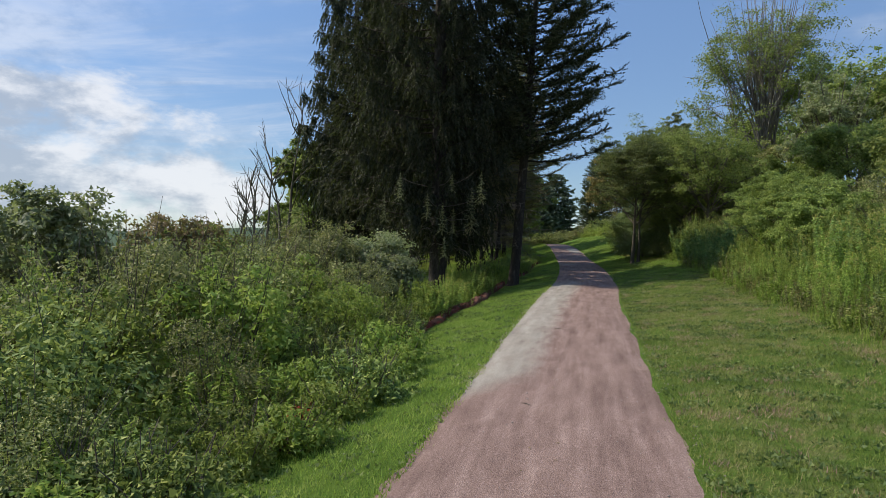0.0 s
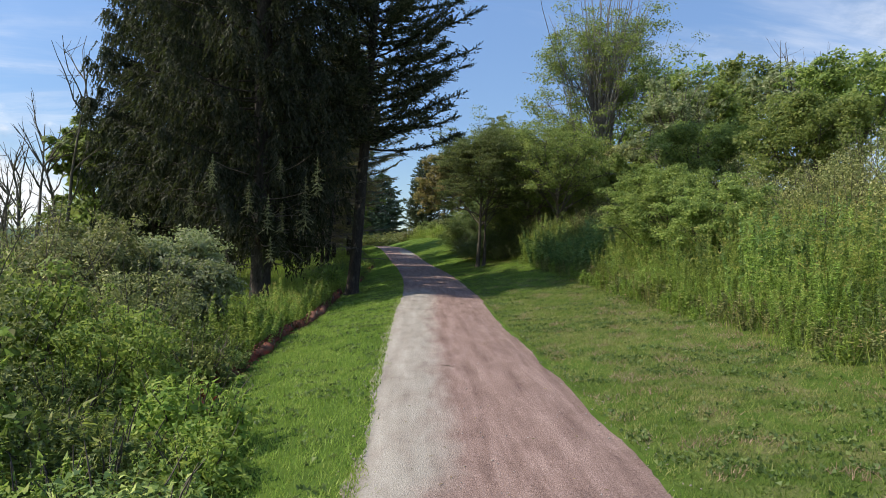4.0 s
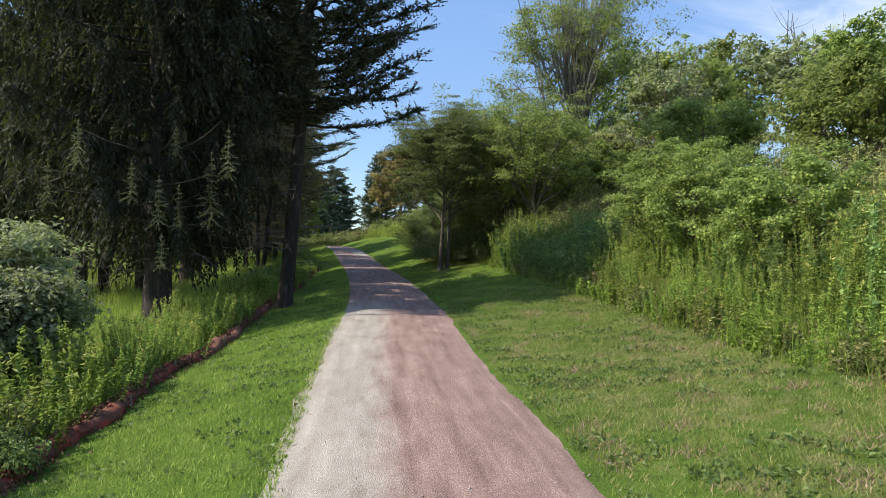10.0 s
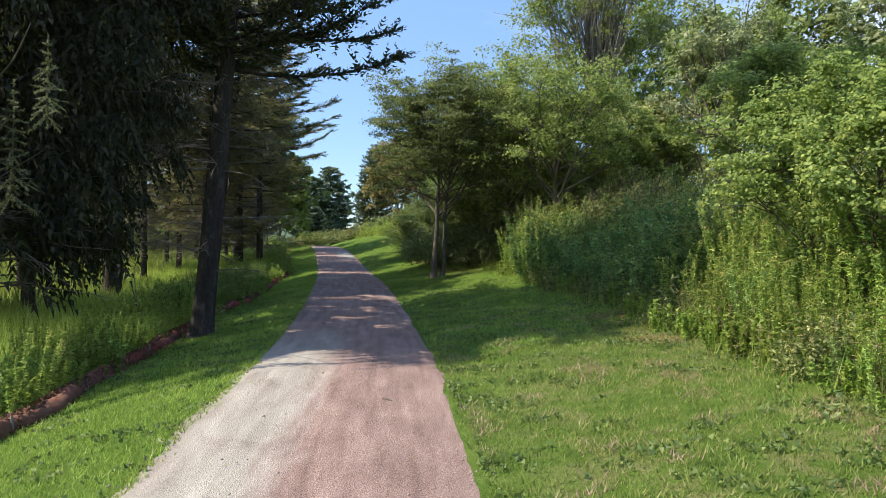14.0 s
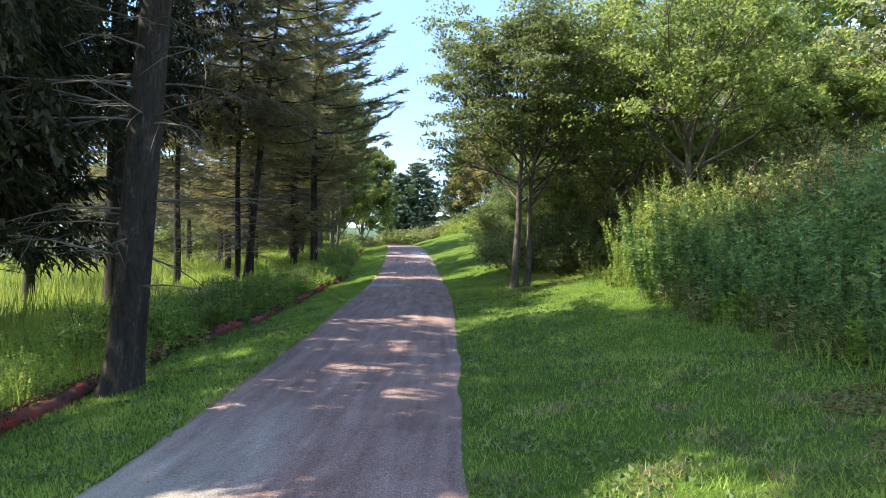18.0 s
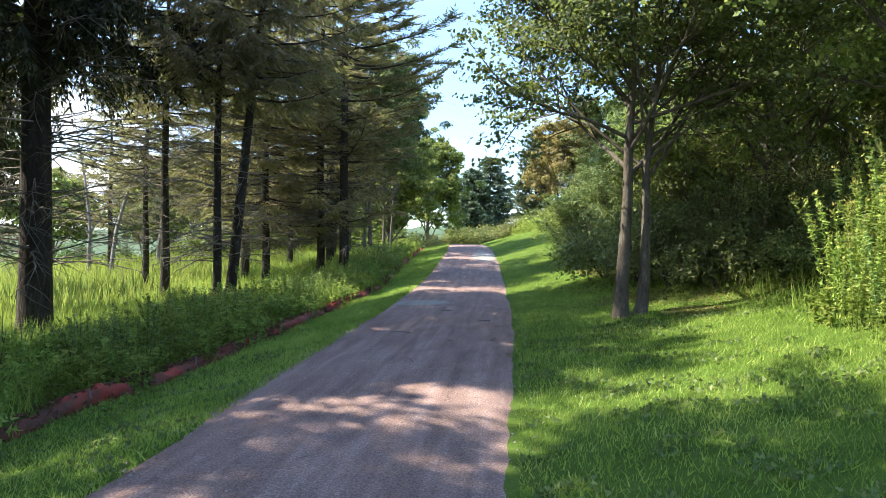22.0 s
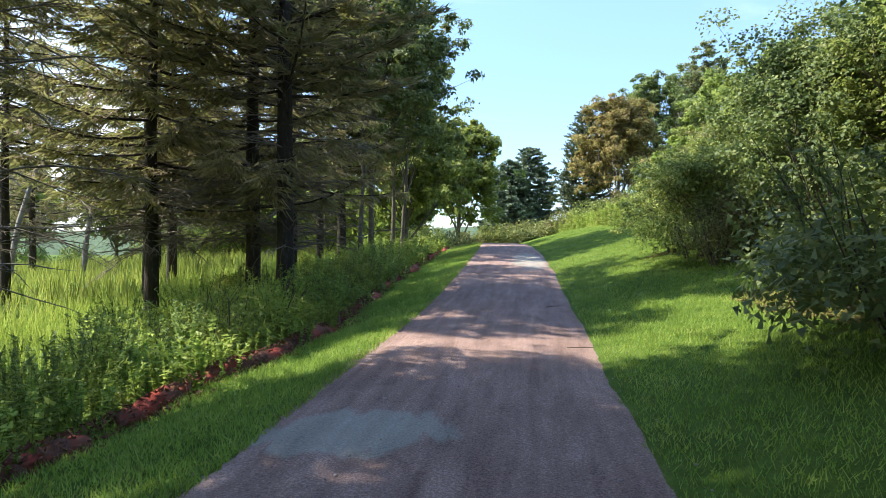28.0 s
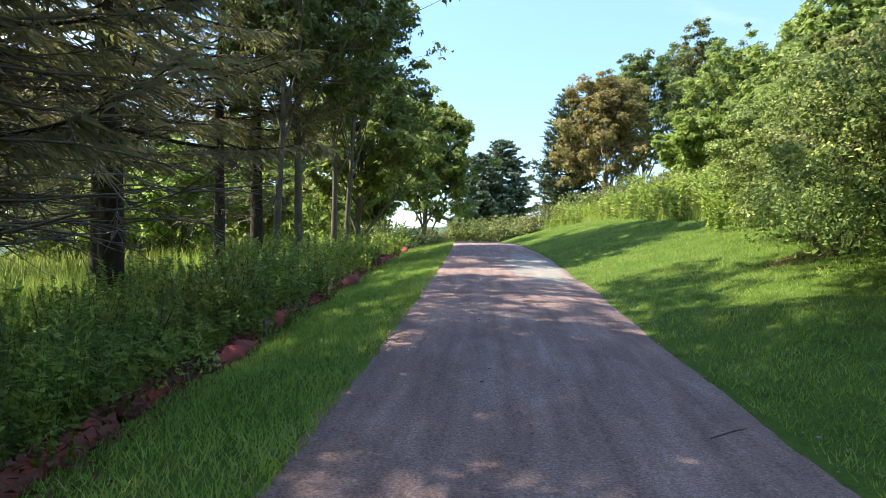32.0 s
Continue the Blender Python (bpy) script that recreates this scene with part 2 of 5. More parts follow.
BARK = {
    "spruce": rough_material("spruce_bark", [(0.32, (0.016, 0.013, 0.011)), (0.5, (0.046, 0.038, 0.031)), (0.70, (0.120, 0.102, 0.084))], 7, 26, 1.0, 0.95, (1, 1, 0.30), 0.05),
    "grey": rough_material("grey_bark", [(0.3, (0.05, 0.043, 0.034)), (0.5, (0.125, 0.108, 0.085)), (0.72, (0.24, 0.215, 0.175))], 4, 26, 0.5, 0.9, (1, 1, 0.4), 0.015),
    "dead": rough_material("dead_wood", [(0.3, (0.10, 0.09, 0.08)), (0.55, (0.22, 0.20, 0.18)), (0.75, (0.36, 0.34, 0.31))], 6, 30, 0.3, 0.9),
    "old_grey": rough_material("furrowed_grey_bark", [(0.32, (0.030, 0.025, 0.020)), (0.5, (0.095, 0.080, 0.062)), (0.70, (0.21, 0.185, 0.145))], 7, 34, 1.0, 0.95, (1, 1, 0.35), 0.03),
    "dry_twig": rough_material("dead_twig_bark", [(0.3, (0.085, 0.072, 0.058)), (0.6, (0.19, 0.165, 0.135)), (0.8, (0.32, 0.285, 0.24))], 8, 30, 0.3, 0.9),
    "twig": rough_material("twig_bark", [(0.3, (0.05, 0.042, 0.034)), (0.6, (0.12, 0.10, 0.08)), (0.8, (0.22, 0.19, 0.155))], 8, 30, 0.3, 0.9),
}
STEM = rough_material("green_stem", [(0.3, (0.05, 0.08, 0.02)), (0.6, (0.10, 0.13, 0.04)), (0.8, (0.16, 0.15, 0.07))], 8, 30, 0.2, 0.8)
SOCK = rough_material("red_sock_cloth", [(0.36, (0.055, 0.026, 0.018)), (0.46, (0.13, 0.062, 0.040)), (0.54, (0.26, 0.046, 0.030)), (0.68, (0.50, 0.10, 0.065))], 2.2, 60, 0.9, 0.8, (1, 1, 1), 0.012)
MULCH = rough_material("wood_mulch", [(0.3, (0.045, 0.028, 0.020)), (0.5, (0.15, 0.075, 0.05)), (0.62, (0.20, 0.07, 0.05)), (0.78, (0.34, 0.24, 0.16))], 9, 60, 0.9, 0.95)
STONE = rough_material("grit_stone", [(0.3, (0.16, 0.13, 0.11)), (0.55, (0.30, 0.255, 0.23)), (0.75, (0.46, 0.42, 0.38))], 8, 40, 0.4, 0.9)
HILL = rough_material("far_woods", [(0.3, (0.035, 0.06, 0.03)), (0.5, (0.06, 0.095, 0.05)), (0.7, (0.10, 0.13, 0.07))], 0.03, 0.12, 0.3, 1.0)


def ground_material():
    m, t, p, out = material("grassy_soil")
    coord = t.nodes.new("ShaderNodeTexCoord").outputs["Object"]
    across = t.nodes.new("ShaderNodeAttribute")
    across.attribute_name = "across"
    big = noise_of(t, coord, 0.35, 4, 0.6)
    mid = noise_of(t, coord, 2.2, 5, 0.6, 0.5)
    fine = noise_of(t, coord, 38, 4, 0.7)
    green = ramp(t, maths(t, "ADD", maths(t, "MULTIPLY", mid, 0.5), maths(t, "MULTIPLY", fine, 0.5)),
                 [(0.3, (0.028, 0.048, 0.010)), (0.5, (0.075, 0.125, 0.018)), (0.7, (0.14, 0.19, 0.04))])
    dry = ramp(t, fine, [(0.3, (0.06, 0.075, 0.022)), (0.55, (0.16, 0.155, 0.06)), (0.75, (0.30, 0.25, 0.13))])
    right = ramp(t, across.outputs["Fac"], [(0.0, (0, 0, 0)), (1.0, (1, 1, 1))])
    patches = ramp(t, maths(t, "ADD", maths(t, "MULTIPLY", big, 0.45), maths(t, "MULTIPLY", mid, 0.55)), [(0.47, (0, 0, 0)), (0.60, (1, 1, 1))])
    colour = blend(t, maths(t, "MULTIPLY", right, patches), green, dry)
    link(t, colour, p.inputs["Base Color"])
    p.inputs["Roughness"].default_value = 0.95
    p.inputs["Specular IOR Level"].default_value = 0.1
    b = node(t, "ShaderNodeBump", Strength=0.8, Distance=0.04)
    link(t, fine, b.inputs["Height"])
    link(t, b.outputs[0], p.inputs["Normal"])
    return m


def trail_material():
    """Pinkish crushed stone, a paler strip of fresh grit along one side, two grey repair patches."""
    m, t, p, out = material("crushed_stone")
    coord = t.nodes.new("ShaderNodeTexCoord").outputs["Object"]
    across = t.nodes.new("ShaderNodeAttribute")
    across.attribute_name = "across"
    along = t.nodes.new("ShaderNodeAttribute")
    along.attribute_name = "along"
    a, s = across.outputs["Fac"], along.outputs["Fac"]
    streak_map = node(t, "ShaderNodeCombineXYZ")
    link(t, maths(t, "MULTIPLY", a, 5.0), streak_map.inputs[0])
    link(t, maths(t, "MULTIPLY", s, 0.35), streak_map.inputs[1])
    streak = noise_of(t, streak_map.outputs[0], 1.0, 4, 0.6, 0.3)
    long_map = node(t, "ShaderNodeCombineXYZ")
    link(t, a, long_map.inputs[0])
    link(t, maths(t, "MULTIPLY", s, 0.38), long_map.inputs[1])
    mid = noise_of(t, long_map.outputs[0], 2.6, 5, 0.62, 0.6)
    fine = noise_of(t, coord, 55, 5, 0.75)
    grit = node(t, "ShaderNodeTexVoronoi", Scale=75.0)
    link(t, coord, grit.inputs["Vector"])
    tone = maths(t, "ADD", maths(t, "MULTIPLY", streak, 0.24), maths(t, "ADD", maths(t, "MULTIPLY", mid, 0.18), maths(t, "MULTIPLY", fine, 0.58)))
    pink = ramp(t, tone, [(0.40, (0.122, 0.077, 0.062)), (0.50, (0.235, 0.156, 0.129)), (0.60, (0.385, 0.276, 0.233))])
    pale = ramp(t, tone, [(0.38, (0.20, 0.175, 0.145)), (0.50, (0.315, 0.28, 0.232)), (0.62, (0.45, 0.41, 0.35))])
    grey = ramp(t, tone, [(0.34, (0.19, 0.185, 0.155)), (0.50, (0.30, 0.295, 0.25)), (0.66, (0.44, 0.43, 0.37))])
    wave = maths(t, "MULTIPLY", maths(t, "SUBTRACT", noise_of(t, coord, 1.3, 2.5, 0.5, 0.3), 0.5), 0.7)
    edge = maths(t, "ADD", maths(t, "MULTIPLY_ADD", s, 0.018, -0.84), maths(t, "MULTIPLY", wave, 0.35))
    strip = maths(t, "MULTIPLY_ADD", maths(t, "ADD", maths(t, "SUBTRACT", edge, a), maths(t, "MULTIPLY_ADD", mid, 0.5, -0.25)), 2.2, 0.5, clamp=True)
    begins = maths(t, "MULTIPLY_ADD", maths(t, "ADD", s, maths(t, "ADD", maths(t, "MULTIPLY", wave, 2.0), maths(t, "MULTIPLY", a, -1.5))), 0.9, -10.6, clamp=True)
    ends = maths(t, "MULTIPLY_ADD", maths(t, "ADD", s, wave), -0.26, 9.0, clamp=True)
    strip = maths(t, "MULTIPLY", strip, maths(t, "MULTIPLY", begins, ends))
    strip = maths(t, "MULTIPLY", strip, ramp(t, mid, [(0.3, (0.8, 0.8, 0.8)), (0.55, (1, 1, 1))]))

    def patch(ac, sc, ra, rs):
        u = maths(t, "POWER", maths(t, "DIVIDE", maths(t, "SUBTRACT", a, ac), ra), 2.0)
        v = maths(t, "POWER", maths(t, "DIVIDE", maths(t, "SUBTRACT", s, sc), rs), 2.0)
        r = maths(t, "ADD", maths(t, "ADD", u, v), maths(t, "ADD", maths(t, "MULTIPLY", wave, 1.6), maths(t, "MULTIPLY_ADD", mid, 4.4, -2.2)))
        return maths(t, "MULTIPLY_ADD", r, -1.9, 2.5, clamp=True)

    grey_mask = maths(t, "MAXIMUM", patch(-0.82, 51.25, 0.66, 0.56), patch(0.72, 71.8, 0.55, 3.6))
    colour = blend(t, strip, pink, pale)
    colour = blend(t, maths(t, "MULTIPLY", grey_mask, 0.72), colour, grey)
    rims = maths(t, "MULTIPLY_ADD", maths(t, "ADD", maths(t, "ABSOLUTE", a), wave), 4.0, -5.6, clamp=True)
    colour = blend(t, maths(t, "MULTIPLY", rims, 0.45), colour, (0.20, 0.14, 0.095))
    link(t, colour, p.inputs["Base Color"])
    p.inputs["Roughness"].default_value = 0.92
    p.inputs["Specular IOR Level"].default_value = 0.2
    b = node(t, "ShaderNodeBump", Strength=0.7, Distance=0.014)
    link(t, maths(t, "ADD", maths(t, "MULTIPLY", grit.outputs["Distance"], 0.8), fine), b.inputs["Height"])
    link(t, b.outputs[0], p.inputs["Normal"])
    return m


GROUND, TRAIL = ground_material(), trail_material()

# ---- the lie of the land ----
CY = [-60, -20, 0, 6.4, 15.3, 24.8, 30.2, 36.3, 41, 47.7, 52.4, 58.9, 64.8, 68.5, 76.3, 85.4, 95, 110, 140, 400]
CX = [-12, -4, -0.2, 1.0, 2.83, 4.8, 6.1, 7.35, 8.2, 9.3, 10.0, 10.9, 11.65, 12.1, 13.0, 13.85, 14.6, 15.3, 16, 20]
CZ = [-0.6, -0.3, -0.1, 0.0, 0.25, 0.42, 0.52, 0.64, 0.78, 0.88, 0.98, 1.13, 1.43, 1.64, 2.06, 2.36, 2.5, 2.3, 1.2, -3]
fine_y = np.linspace(-60, 400, 2301)
smooth = np.ones(25) / 25
fine_x = np.convolve(np.pad(np.interp(fine_y, CY, CX), 12, "edge"), smooth, "valid")
fine_z = np.convolve(np.pad(np.interp(fine_y, CY, CZ), 12, "edge"), smooth, "valid")


def middle(y):
    return np.interp(y, fine_y, fine_x)


def offset(x, y):
    """Metres to the right of the trail's middle line."""
    return (np.asarray(x) - middle(y)) * 0.98


def ground(x, y):
    x, y = np.asarray(x, float), np.asarray(y, float)
    d = offset(x, y)
    z = np.interp(y, fine_y, fine_z)
    k = np.interp(y, [0, 25, 45, 85, 120], [0.10, 0.13, 0.20, 0.30, 0.30])
    right = k * np.clip(d - 1.5, 0, 4) + 0.30 * np.clip(d - 5.5, 0, 14) + 0.10 * np.clip(d - 19.5, 0, 60)
    left = np.interp(-d, [1.5, 4.2, 5, 12, 30, 80, 300], [0, 0.6, 0.65, 0.9, 2.2, 7, 14])
    bumps = 0.05 * np.sin(x * 1.7 + np.sin(y * 0.9)) * np.sin(y * 1.3 + x * 0.4) * np.clip(np.abs(d) - 1.6, 0, 1)
    return z + np.where(d > 0, right, -left) + bumps


def at(d, y):
    """The place d metres right of the trail's middle, beside the point y of its line."""
    x = float(middle(y)) + d / 0.98
    return x, y, float(ground(x, y))


# ---- mesh tools ----
def mesh(name, verts, faces, mats, smooth_shade=False, attrs=None, index=None):
    """faces: an array of rows of 3 or 4 vertex numbers."""
    verts, faces = np.asarray(verts, np.float32), np.asarray(faces, np.int32)
    me = bpy.data.meshes.new(name)
    n, k = faces.shape
    me.vertices.add(len(verts))
    me.vertices.foreach_set("co", verts.ravel())
    me.loops.add(n * k)
    me.loops.foreach_set("vertex_index", faces.ravel())
    me.polygons.add(n)
    me.polygons.foreach_set("loop_start", np.arange(0, n * k, k, dtype=np.int32))
    if smooth_shade:
        me.polygons.foreach_set("use_smooth", np.ones(n, bool))
    for key, values in (attrs or {}).items():
        me.attributes.new(key, "FLOAT", "POINT").data.foreach_set("value", np.asarray(values, np.float32))
    for m in (mats if isinstance(mats, (list, tuple)) else [mats]):
        me.materials.append(m)
    if index is not None:
        me.polygons.foreach_set("material_index", np.asarray(index, np.int32))
    me.update(calc_edges=True)
    return me


def part(name, me, parent, label="", kind=""):
    ob = new(name, me)
    ob.parent = parent
    return tagged(ob, label, kind=kind)


def thing(name, x, y, z, label, category, group="", turn=0.0):
    ob = new(name)
    ob.empty_display_size = 0.2
    ob.matrix_world = pose(x, y, z, 0, 0, turn)
    return tagged(ob, label, category, group)


class Tubes:
    """Gathers tapered limbs into one mesh."""

    def __init__(self, sides=6):
        self.sides, self.v, self.f, self.n = sides, [], [], 0

    def add(self, points, radii, sides=None):
        p, r = np.asarray(points, float), np.asarray(radii, float)
        m, s = len(p), sides or self.sides
        tang = np.gradient(p, axis=0)
        tang /= np.linalg.norm(tang, axis=1)[:, None] + 1e-9
        ref = np.where(np.abs(tang[:, 2:3]) > 0.9, [[1.0, 0, 0]], [[0, 0, 1.0]])
        u = np.cross(tang, ref)
        u /= np.linalg.norm(u, axis=1)[:, None] + 1e-9
        w = np.cross(tang, u)
        ang = np.arange(s) * 2 * np.pi / s
        ring = p[:, None] + r[:, None, None] * (np.cos(ang)[None, :, None] * u[:, None] + np.sin(ang)[None, :, None] * w[:, None])
        self.v.append(ring.reshape(-1, 3))
        i, j = np.meshgrid(np.arange(m - 1), np.arange(s), indexing="ij")
        a = i * s + j
        b = i * s + (j + 1) % s
        self.f.append((np.stack([a, b, b + s, a + s], -1).reshape(-1, 4)) + self.n)
        self.n += m * s

    def split(self, name, mat, parent, label="", kind=""):
        """Gives what was gathered as one part and starts afresh."""
        if self.v:
            part(name, self.mesh(name, mat), parent, label, kind)
        self.v, self.f, self.n = [], [], 0

    def mesh(self, name, mat):
        return mesh(name, np.concatenate(self.v), np.concatenate(self.f), mat, True)


def unit(v):
    return v / (np.linalg.norm(v, axis=-1, keepdims=True) + 1e-9)


def leaf_arrays(rng, centres, length, width, way=None, spread=1.0, droop=0.0, face=None, oval=False):
    """Pointed leaves, one to a centre; way: the direction that they lean to; face: where their upper sides look."""
    n = len(centres)
    a = rng.normal(size=(n, 3)) * spread
    if way is not None:
        a = a + way
    a[:, 2] -= droop
    a = unit(a)
    if face is None:
        c = np.cross(a, rng.normal(size=(n, 3)))
    else:
        c = face + rng.normal(size=(n, 3)) * 0.62
    c = unit(c)
    a = unit(a - c * np.sum(a * c, 1, keepdims=True))
    b = np.cross(c, a)
    size = (0.7 + 0.6 * rng.random((n, 1)))
    ln, wd = length * size, width * size * 0.5
    if oval:
        bend = c * ln * 0.10
        v = np.stack([centres - a * ln * 0.5, centres - a * ln * 0.05 + b * wd + bend, centres + a * ln * 0.5, centres - a * ln * 0.05 - b * wd + bend], 1)
        return v.reshape(-1, 3), np.arange(n * 4).reshape(n, 4)
    v = np.stack([centres - a * ln * 0.3 + b * wd, centres - a * ln * 0.3 - b * wd, centres + a * ln * 0.7], 1)
    return v.reshape(-1, 3), np.arange(n * 3).reshape(n, 3)


def blades(rng, x, y, z, height, width, lean=0.4):
    """Single triangles standing on the ground, bent off the upright."""
    n = len(x)
    base = np.stack([x, y, z], 1)
    ang = rng.random(n) * 2 * np.pi
    side = np.stack([np.cos(ang), np.sin(ang), np.zeros(n)], 1)
    h = height * (0.55 + 0.9 * rng.random(n))
    top = base + np.stack([rng.normal(size=n) * lean * h, rng.normal(size=n) * lean * h, h], 1)
    w = (width * (0.6 + 0.8 * rng.random(n)))[:, None] if np.ndim(width) == 0 else width[:, None]
    v = np.stack([base - side * w / 2, base + side * w / 2, top], 1).reshape(-1, 3)
    return v, np.arange(n * 3).reshape(n, 3)


# ---- ground, trail, hill ----
def make_ground():
    ys = np.concatenate([np.linspace(-1500, -80, 12), np.linspace(-60, -4, 15), np.arange(-2, 100, 0.4), np.linspace(101, 180, 40), np.linspace(200, 1800, 18)])
    ds = np.concatenate([-np.geomspace(1500, 14, 26), np.arange(-12, 12.01, 0.4), np.geomspace(14, 1500, 26)])
    d, y = np.meshgrid(ds, ys)
    x = middle(y) + d / 0.98
    z = ground(x, y) - np.clip(1 - np.abs(np.abs(d) - 0.0) / 1.5, 0, 1) * 0.08
    rows, cols = x.shape
    i, j = np.meshgrid(np.arange(rows - 1), np.arange(cols - 1), indexing="ij")
    a = i * cols + j
    faces = np.stack([a, a + 1, a + cols + 1, a + cols], -1).reshape(-1, 4)
    dry = np.clip((d - 1.0) / 2, 0, 1) * np.clip((33 - y) / 8, 0.0, 1)
    me = mesh("ground", np.stack([x, y, z], -1).reshape(-1, 3), faces, GROUND, True, {"across": dry.ravel()})
    tagged(new("ground", me), "grassy ground sloping down from a wooded bank to a field", "ground", kind="structure")


def make_trail():
    ys = np.arange(-14, 118, 0.12)
    u = np.linspace(-1, 1, 21)
    y, uu = np.meshgrid(ys, u, indexing="ij")
    rng = np.random.default_rng(4)
    ragged = lambda: np.convolve(rng.normal(size=len(ys) + 8), np.ones(9) / 9, "valid") * 0.11 + np.convolve(rng.normal(size=len(ys) + 40), np.ones(41) / 41, "valid") * 0.15
    lw, rw = 1.5 + ragged(), 1.5 + ragged()
    d = np.where(uu < 0, uu * lw[:, None], uu * rw[:, None])
    x = middle(y) + d / 0.98
    z = np.interp(y, fine_y, fine_z) + 0.035 - 0.05 * np.abs(uu) ** 4 + 0.006 * np.sin(d * 4 + np.sin(y * 0.3))
    rows, cols = x.shape
    i, j = np.meshgrid(np.arange(rows - 1), np.arange(cols - 1), indexing="ij")
    a = i * cols + j
    faces = np.stack([a, a + 1, a + cols + 1, a + cols], -1).reshape(-1, 4)
    me = mesh("trail", np.stack([x, y, z], -1).reshape(-1, 3), faces, TRAIL, True, {"across": d.ravel(), "along": y.ravel()})
    tagged(new("trail", me), "pinkish crushed stone trail with a pale grit strip", "trail", kind="structure")


def make_hill():
    ang = np.linspace(-75, 60, 200)
    rows = []
    for r, h in ((900, -30), (1100, 8), (1300, 30), (1500, 34)):
        a = np.radians(ang)
        top = h * (0.8 + 0.25 * np.sin(a * 5 + 1) + 0.1 * np.sin(a * 17)) if h > 0 else np.full_like(a, h)
        if h > 20:
            top = top + np.random.default_rng(2).normal(size=len(a)) * 1.2
        rows.append(np.stack([r * np.sin(a), r * np.cos(a), top], 1))
    v = np.concatenate(rows)
    n = len(ang)
    i, j = np.meshgrid(np.arange(len(rows) - 1), np.arange(n - 1), indexing="ij")
    a = i * n + j
    me = mesh("backdrop", v, np.stack([a, a + 1, a + n + 1, a + n], -1).reshape(-1, 4), HILL, True)
    tagged(new("backdrop", me), "hazy wooded ridge on the horizon", "hill", kind="structure")


make_ground()
make_trail()
make_hill()

# ---- plants: how they grow ----
def curve(rng, start, way, length, n=6, bend=(0, 0, 0), wander=0.12):
    """Points along a limb that starts at start along way and bends."""
    p, w = [np.asarray(start, float)], unit(np.asarray(way, float))
    step = length / (n - 1)
    for i in range(n - 1):
        w = unit(w + np.asarray(bend) / (n - 1) + rng.normal(size=3) * wander)
        p.append(p[-1] + w * step)
    return np.array(p)


def spruce(name, x, y, h, reach, low, branches, label, seed, needles="needle", twigs=16, trunk_r=0.3, dead=40, hang=0.5, lean=(0, 0), group="spruces beside the trail", clump=1.0, dead_reach=0.7, side=None, needle_w=0.024, skirt=0.72, power=0.75, rise=0.0, under=6):
    """A spruce: straight trunk, whorled boughs with hanging sprays, bare dead branches below."""
    rng = np.random.default_rng(seed)
    z = float(ground(x, y))
    root = thing(name, x, y, z - 0.05, label, "tree", group)
    trunk = Tubes(10)
    hs = np.array([0, 0.12, 0.5, 1.5, h * 0.3, h * 0.6, h])
    line = np.stack([lean[0] * hs / h + 0.04 * np.sin(hs), lean[1] * hs / h + 0.04 * np.cos(hs * 1.3), hs], 1)
    trunk.add(line, trunk_r * np.array([1.55, 1.3, 1.08, 1.0, 0.82, 0.5, 0.05]))
    bole = part("trunk", trunk.mesh("trunk", BARK["spruce"]), root)
    boughs = Tubes(4)
    tips_c, tips_w, tips_s = [], [], []
    for i in range(branches):
        f = (i + rng.random()) / branches
        zb = low + (h - low) * f ** 1.05
        shape = (1 - (zb - low) / (h - low)) ** power
        below = min(1.0, skirt + (1 - skirt) * (zb - low) / (0.3 * (h - low)))
        length = max(0.35, reach * shape * below * ((0.55 + 0.55 * rng.random()) if rise else (0.72 + 0.4 * rng.random())))
        ang = i * 2.399 + rng.normal() * 0.3
        way = np.array([np.cos(ang), np.sin(ang), 0.28 - 0.55 * shape + rise])
        if side is not None:
            length *= 1 + side[2] * max(0, np.cos(ang - math.atan2(side[1], side[0])))
        base = np.array([np.interp(zb, hs, line[:, 0]), np.interp(zb, hs, line[:, 1]), zb])
        pts = curve(rng, base, way, length, 7, (0, 0, 0.55 * shape + 0.05), 0.05)
        boughs.add(pts, np.linspace(0.016 + 0.008 * length, 0.006, 7))
        m = max(4, int(twigs * length / reach + 3))
        t = 0.18 + 0.82 * rng.random(m) ** 0.8
        seg = t * 6
        k = np.minimum(seg.astype(int), 5)
        c = pts[k] + (pts[k + 1] - pts[k]) * (seg - k)[:, None]
        along = unit(pts[k + 1] - pts[k])
        sideways = np.cross(along, [0, 0, 1.0]) * rng.choice([-1, 1], m)[:, None]
        if hang > 0.9:      # curtains that hang straight down from the bough
            wy = unit(along * 0.30 + sideways * 0.30 * rng.random((m, 1)) + np.array([0, 0, -1.0]) * (0.7 + 0.7 * rng.random((m, 1))) + rng.normal(size=(m, 3)) * 0.10)
        elif hang < 0.02:   # uneven tufts round the bough
            wy = unit(along * 0.6 + sideways * 0.8 * rng.random((m, 1)) + rng.normal(size=(m, 3)) * np.array([0.38, 0.38, 0.24]))
        else:
            wy = unit(along * 0.75 + sideways * (0.65 + 0.3 * rng.random((m, 1))) + np.array([0, 0, -hang])[None] * (0.5 + rng.random((m, 1))) + rng.normal(size=(m, 3)) * 0.12)
        tips_c.append(c)
        tips_w.append(wy)
        tips_s.append((0.34 + 0.42 * rng.random(m)) * clump * (1.45 if hang > 0.9 else 1.0) * (0.55 + 0.45 * shape) * (1.1 - 0.45 * t))
    part("branchwork", boughs.mesh("branchwork", BARK["spruce"]), root, kind="stuff")
    c, w, s = np.concatenate(tips_c), np.concatenate(tips_w), np.concatenate(tips_s)
    # each spray: needled shoots in pairs along a short twig, and one at the tip
    v, f, count = [], [], 0
